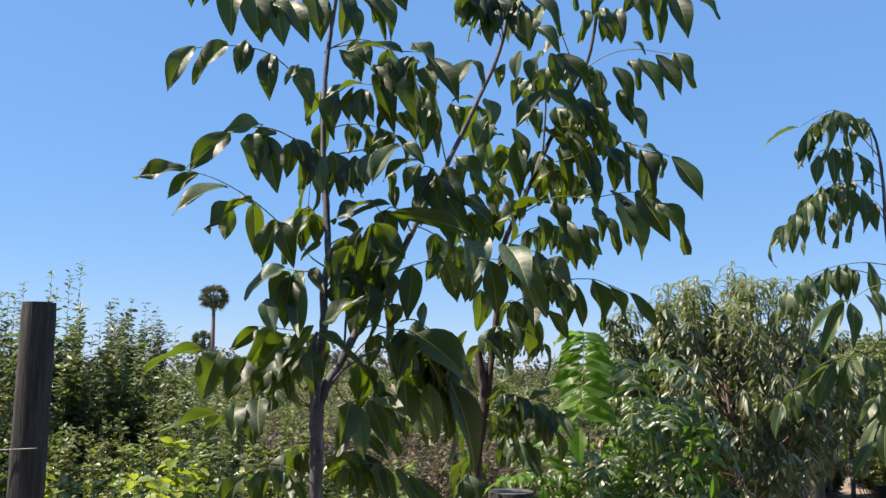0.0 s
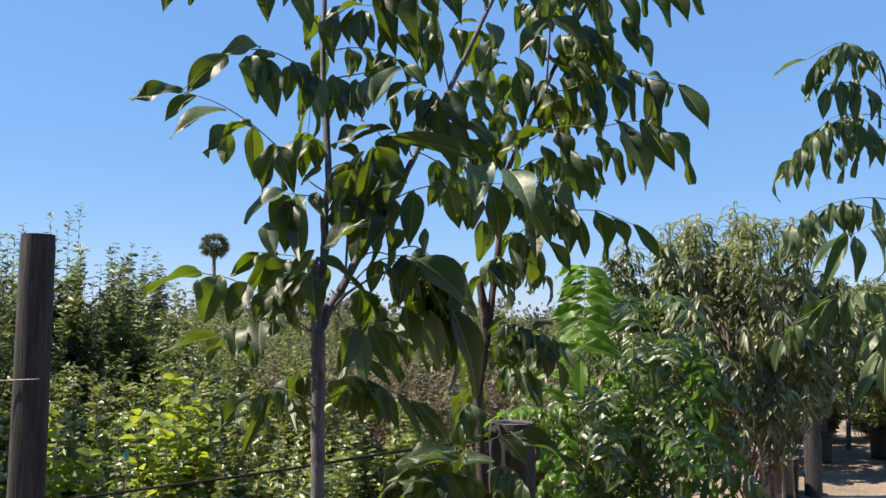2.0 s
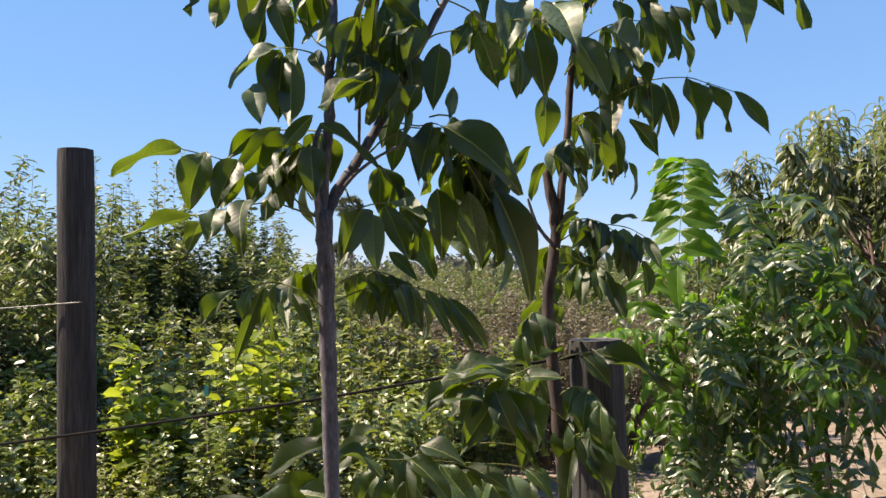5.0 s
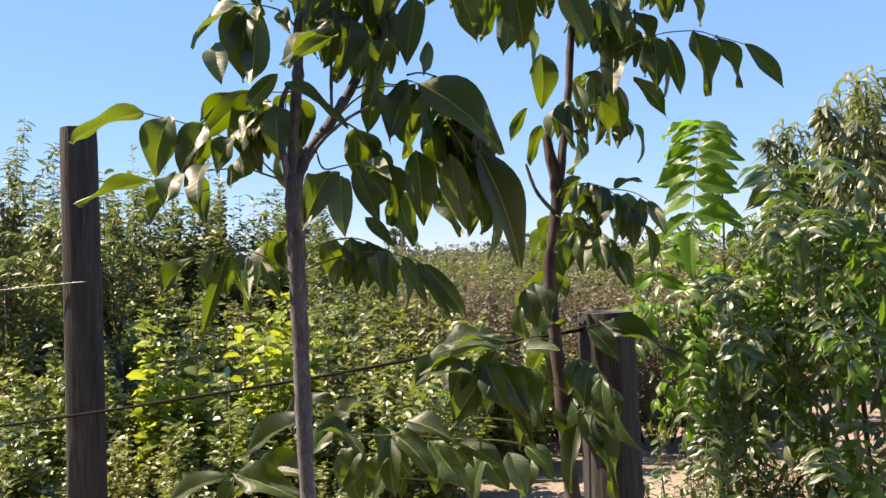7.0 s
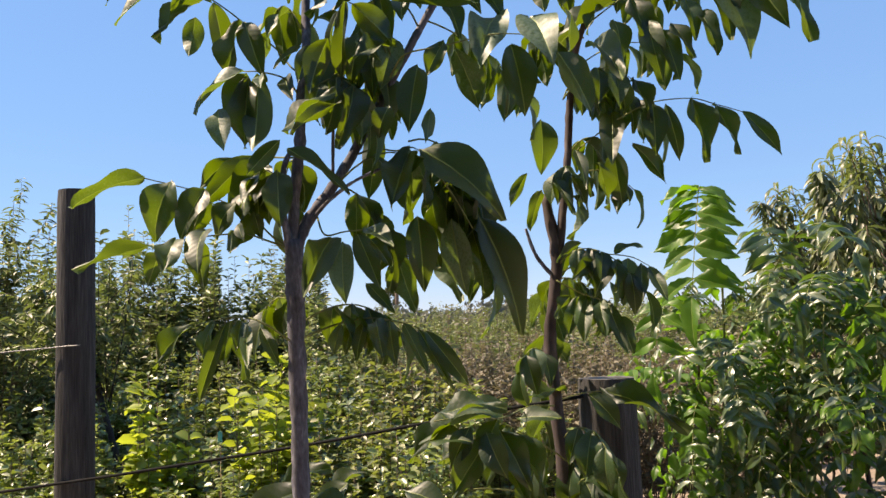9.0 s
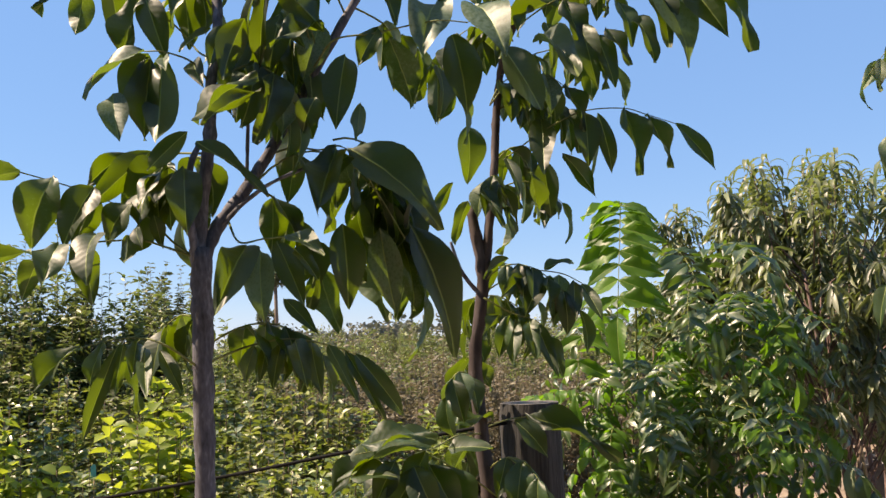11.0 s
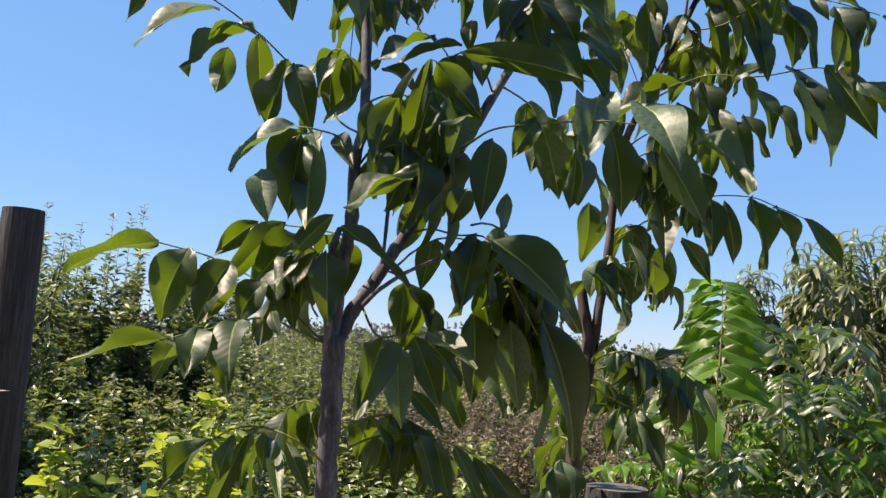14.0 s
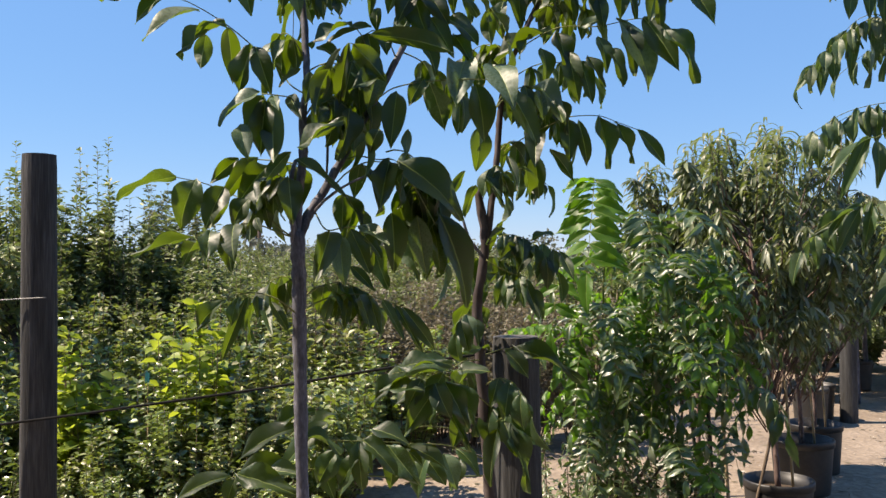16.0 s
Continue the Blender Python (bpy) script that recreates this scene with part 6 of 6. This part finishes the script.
def palm(at, h, r, seed):
    """A tall fan palm: a slim trunk, a skirt of dead leaves and a round head of fan leaves."""
    q = np.random.default_rng(seed)
    ob = thing("palm_tree", at, "distant tall fan palm with a round head of leaves", "palm", "palms")
    b = Vector(at)
    v, f = tube_mesh([b, b + Vector((0.1, 0, h * 0.5)), b + Vector((0, 0, h))], [r * 0.17, r * 0.12, r * 0.11], 8)
    mesh_object("trunk", v, f, STICK, ob, at)
    pos, way = [], []
    for _ in range(64):
        d = q.normal(0, 1, 3)
        d /= np.linalg.norm(d)
        if d[2] < -0.75:
            continue
        hub = np.array((b.x, b.y, b.z + h)) + d * r * 0.5
        for _ in range(16):
            e = d + q.normal(0, 0.42, 3)
            pos.append(hub)
            way.append(e)
    k = len(pos)
    v, f = leaf_cloud(pos, way, q.normal(0, 1, (k, 3)), q.uniform(0.4, 0.62, k) * r, np.full(k, r * 0.055))
    mesh_object("crown", v, f, PALM_LEAF, ob, at)
    ln = q.uniform(0.3, 0.7, 60) * r
    az = q.uniform(0, 6.3, 60)
    v, f = leaf_cloud(np.stack((b.x + 0.12 * r * np.cos(az), b.y + 0.12 * r * np.sin(az), np.full(60, b.z + h * 0.99)), 1), np.stack((0.3 * np.cos(az), 0.3 * np.sin(az), np.full(60, -1.0)), 1), np.stack((np.cos(az), np.sin(az), np.zeros(60)), 1), ln, ln * 0.25)
    mesh_object("dead_leaves", v, f, DRY_CROWN, ob, at)


palm((-34.1, 120, 0), 12.4, 2.25, 401)
palm((-41.3, 140, 0), 7.2, 2.0, 402)


# ---- small things on the ground and in the rows ----
def plant_tag(at):
    """A plastic tag on a thin stick."""
    ob = thing("plant_tag", (at[0], at[1], 0.0), "small turquoise plastic plant tag on a stick in the row", "tag")
    b = Vector(at)
    v, f = tube_mesh([Vector((at[0], at[1], 0.0)), b], [0.004, 0.003], 6)
    mesh_object("stick", v, f, STAKE, ob, (at[0], at[1], 0.0))
    w, h, d = 0.012, 0.03, 0.0012
    rows = [(-w, -d, -h), (w, -d, -h), (w, d, -h), (-w, d, -h), (-w, -d, h * 0.7), (w, -d, h * 0.7), (w, d, h * 0.7), (-w, d, h * 0.7), (0, -d, h), (0, d, h)]
    faces = [(0, 1, 5, 8, 4), (3, 7, 9, 6, 2), (0, 3, 2, 1), (1, 2, 6, 5), (5, 6, 9, 8), (8, 9, 7, 4), (0, 4, 7, 3)]
    mesh_object("plate", [b + Vector((x, y - 0.006, z)) for x, y, z in rows], faces, TAG, ob, at, False)


plant_tag((-1.665, 4.62, 0.90))


def litter(name, label, mat, n, seed, size, flat, x0, x1, y0, y1):
    """Small lumps strewn over the dirt, as one mesh."""
    q = np.random.default_rng(seed)
    verts, faces = [], []
    shape = [(1, 0, 0), (0, 1, 0), (-1, 0, 0), (0, -1, 0), (0.1, 0.1, 0.8), (0, 0, -0.6)]
    tri = [(0, 1, 4), (1, 2, 4), (2, 3, 4), (3, 0, 4), (1, 0, 5), (2, 1, 5), (3, 2, 5), (0, 3, 5)]
    for i in range(n):
        x, y, a = q.uniform(x0, x1), q.uniform(y0, y1), q.uniform(0, 6.3)
        r = size * q.uniform(0.4, 1.0) ** 2
        near = max(0.0, 1 - max(abs(x - 2), abs(y - 6)) / 14)
        z = 0.035 * near * noise.fractal(Vector((x * 0.9, y * 0.9, 0)), 1.0, 2.0, 4) + r * flat * 0.35
        o = len(verts)
        for u, v, w in shape:
            k = q.uniform(0.7, 1.2)
            verts.append((x + r * k * (u * math.cos(a) - 0.6 * v * math.sin(a)), y + r * k * (u * math.sin(a) + 0.6 * v * math.cos(a)), z + r * w * flat))
        faces += [tuple(o + c for c in t) for t in tri]
    ob = mesh_object(name, verts, faces, mat, None, (0, 0, 0), False)
    return tagged(ob, label, name.replace("_", " "), "", "stuff")


litter("gravel", "small pale stones scattered over the dirt lane", STONE, 900, 501, 0.022, 0.7, 0.4, 5.5, 3.8, 9.5)
litter("fallen_leaves", "dry brown fallen leaves scattered under the plants", DRY_CROWN, 700, 502, 0.035, 0.12, -0.6, 4.0, 3.6, 8.0)
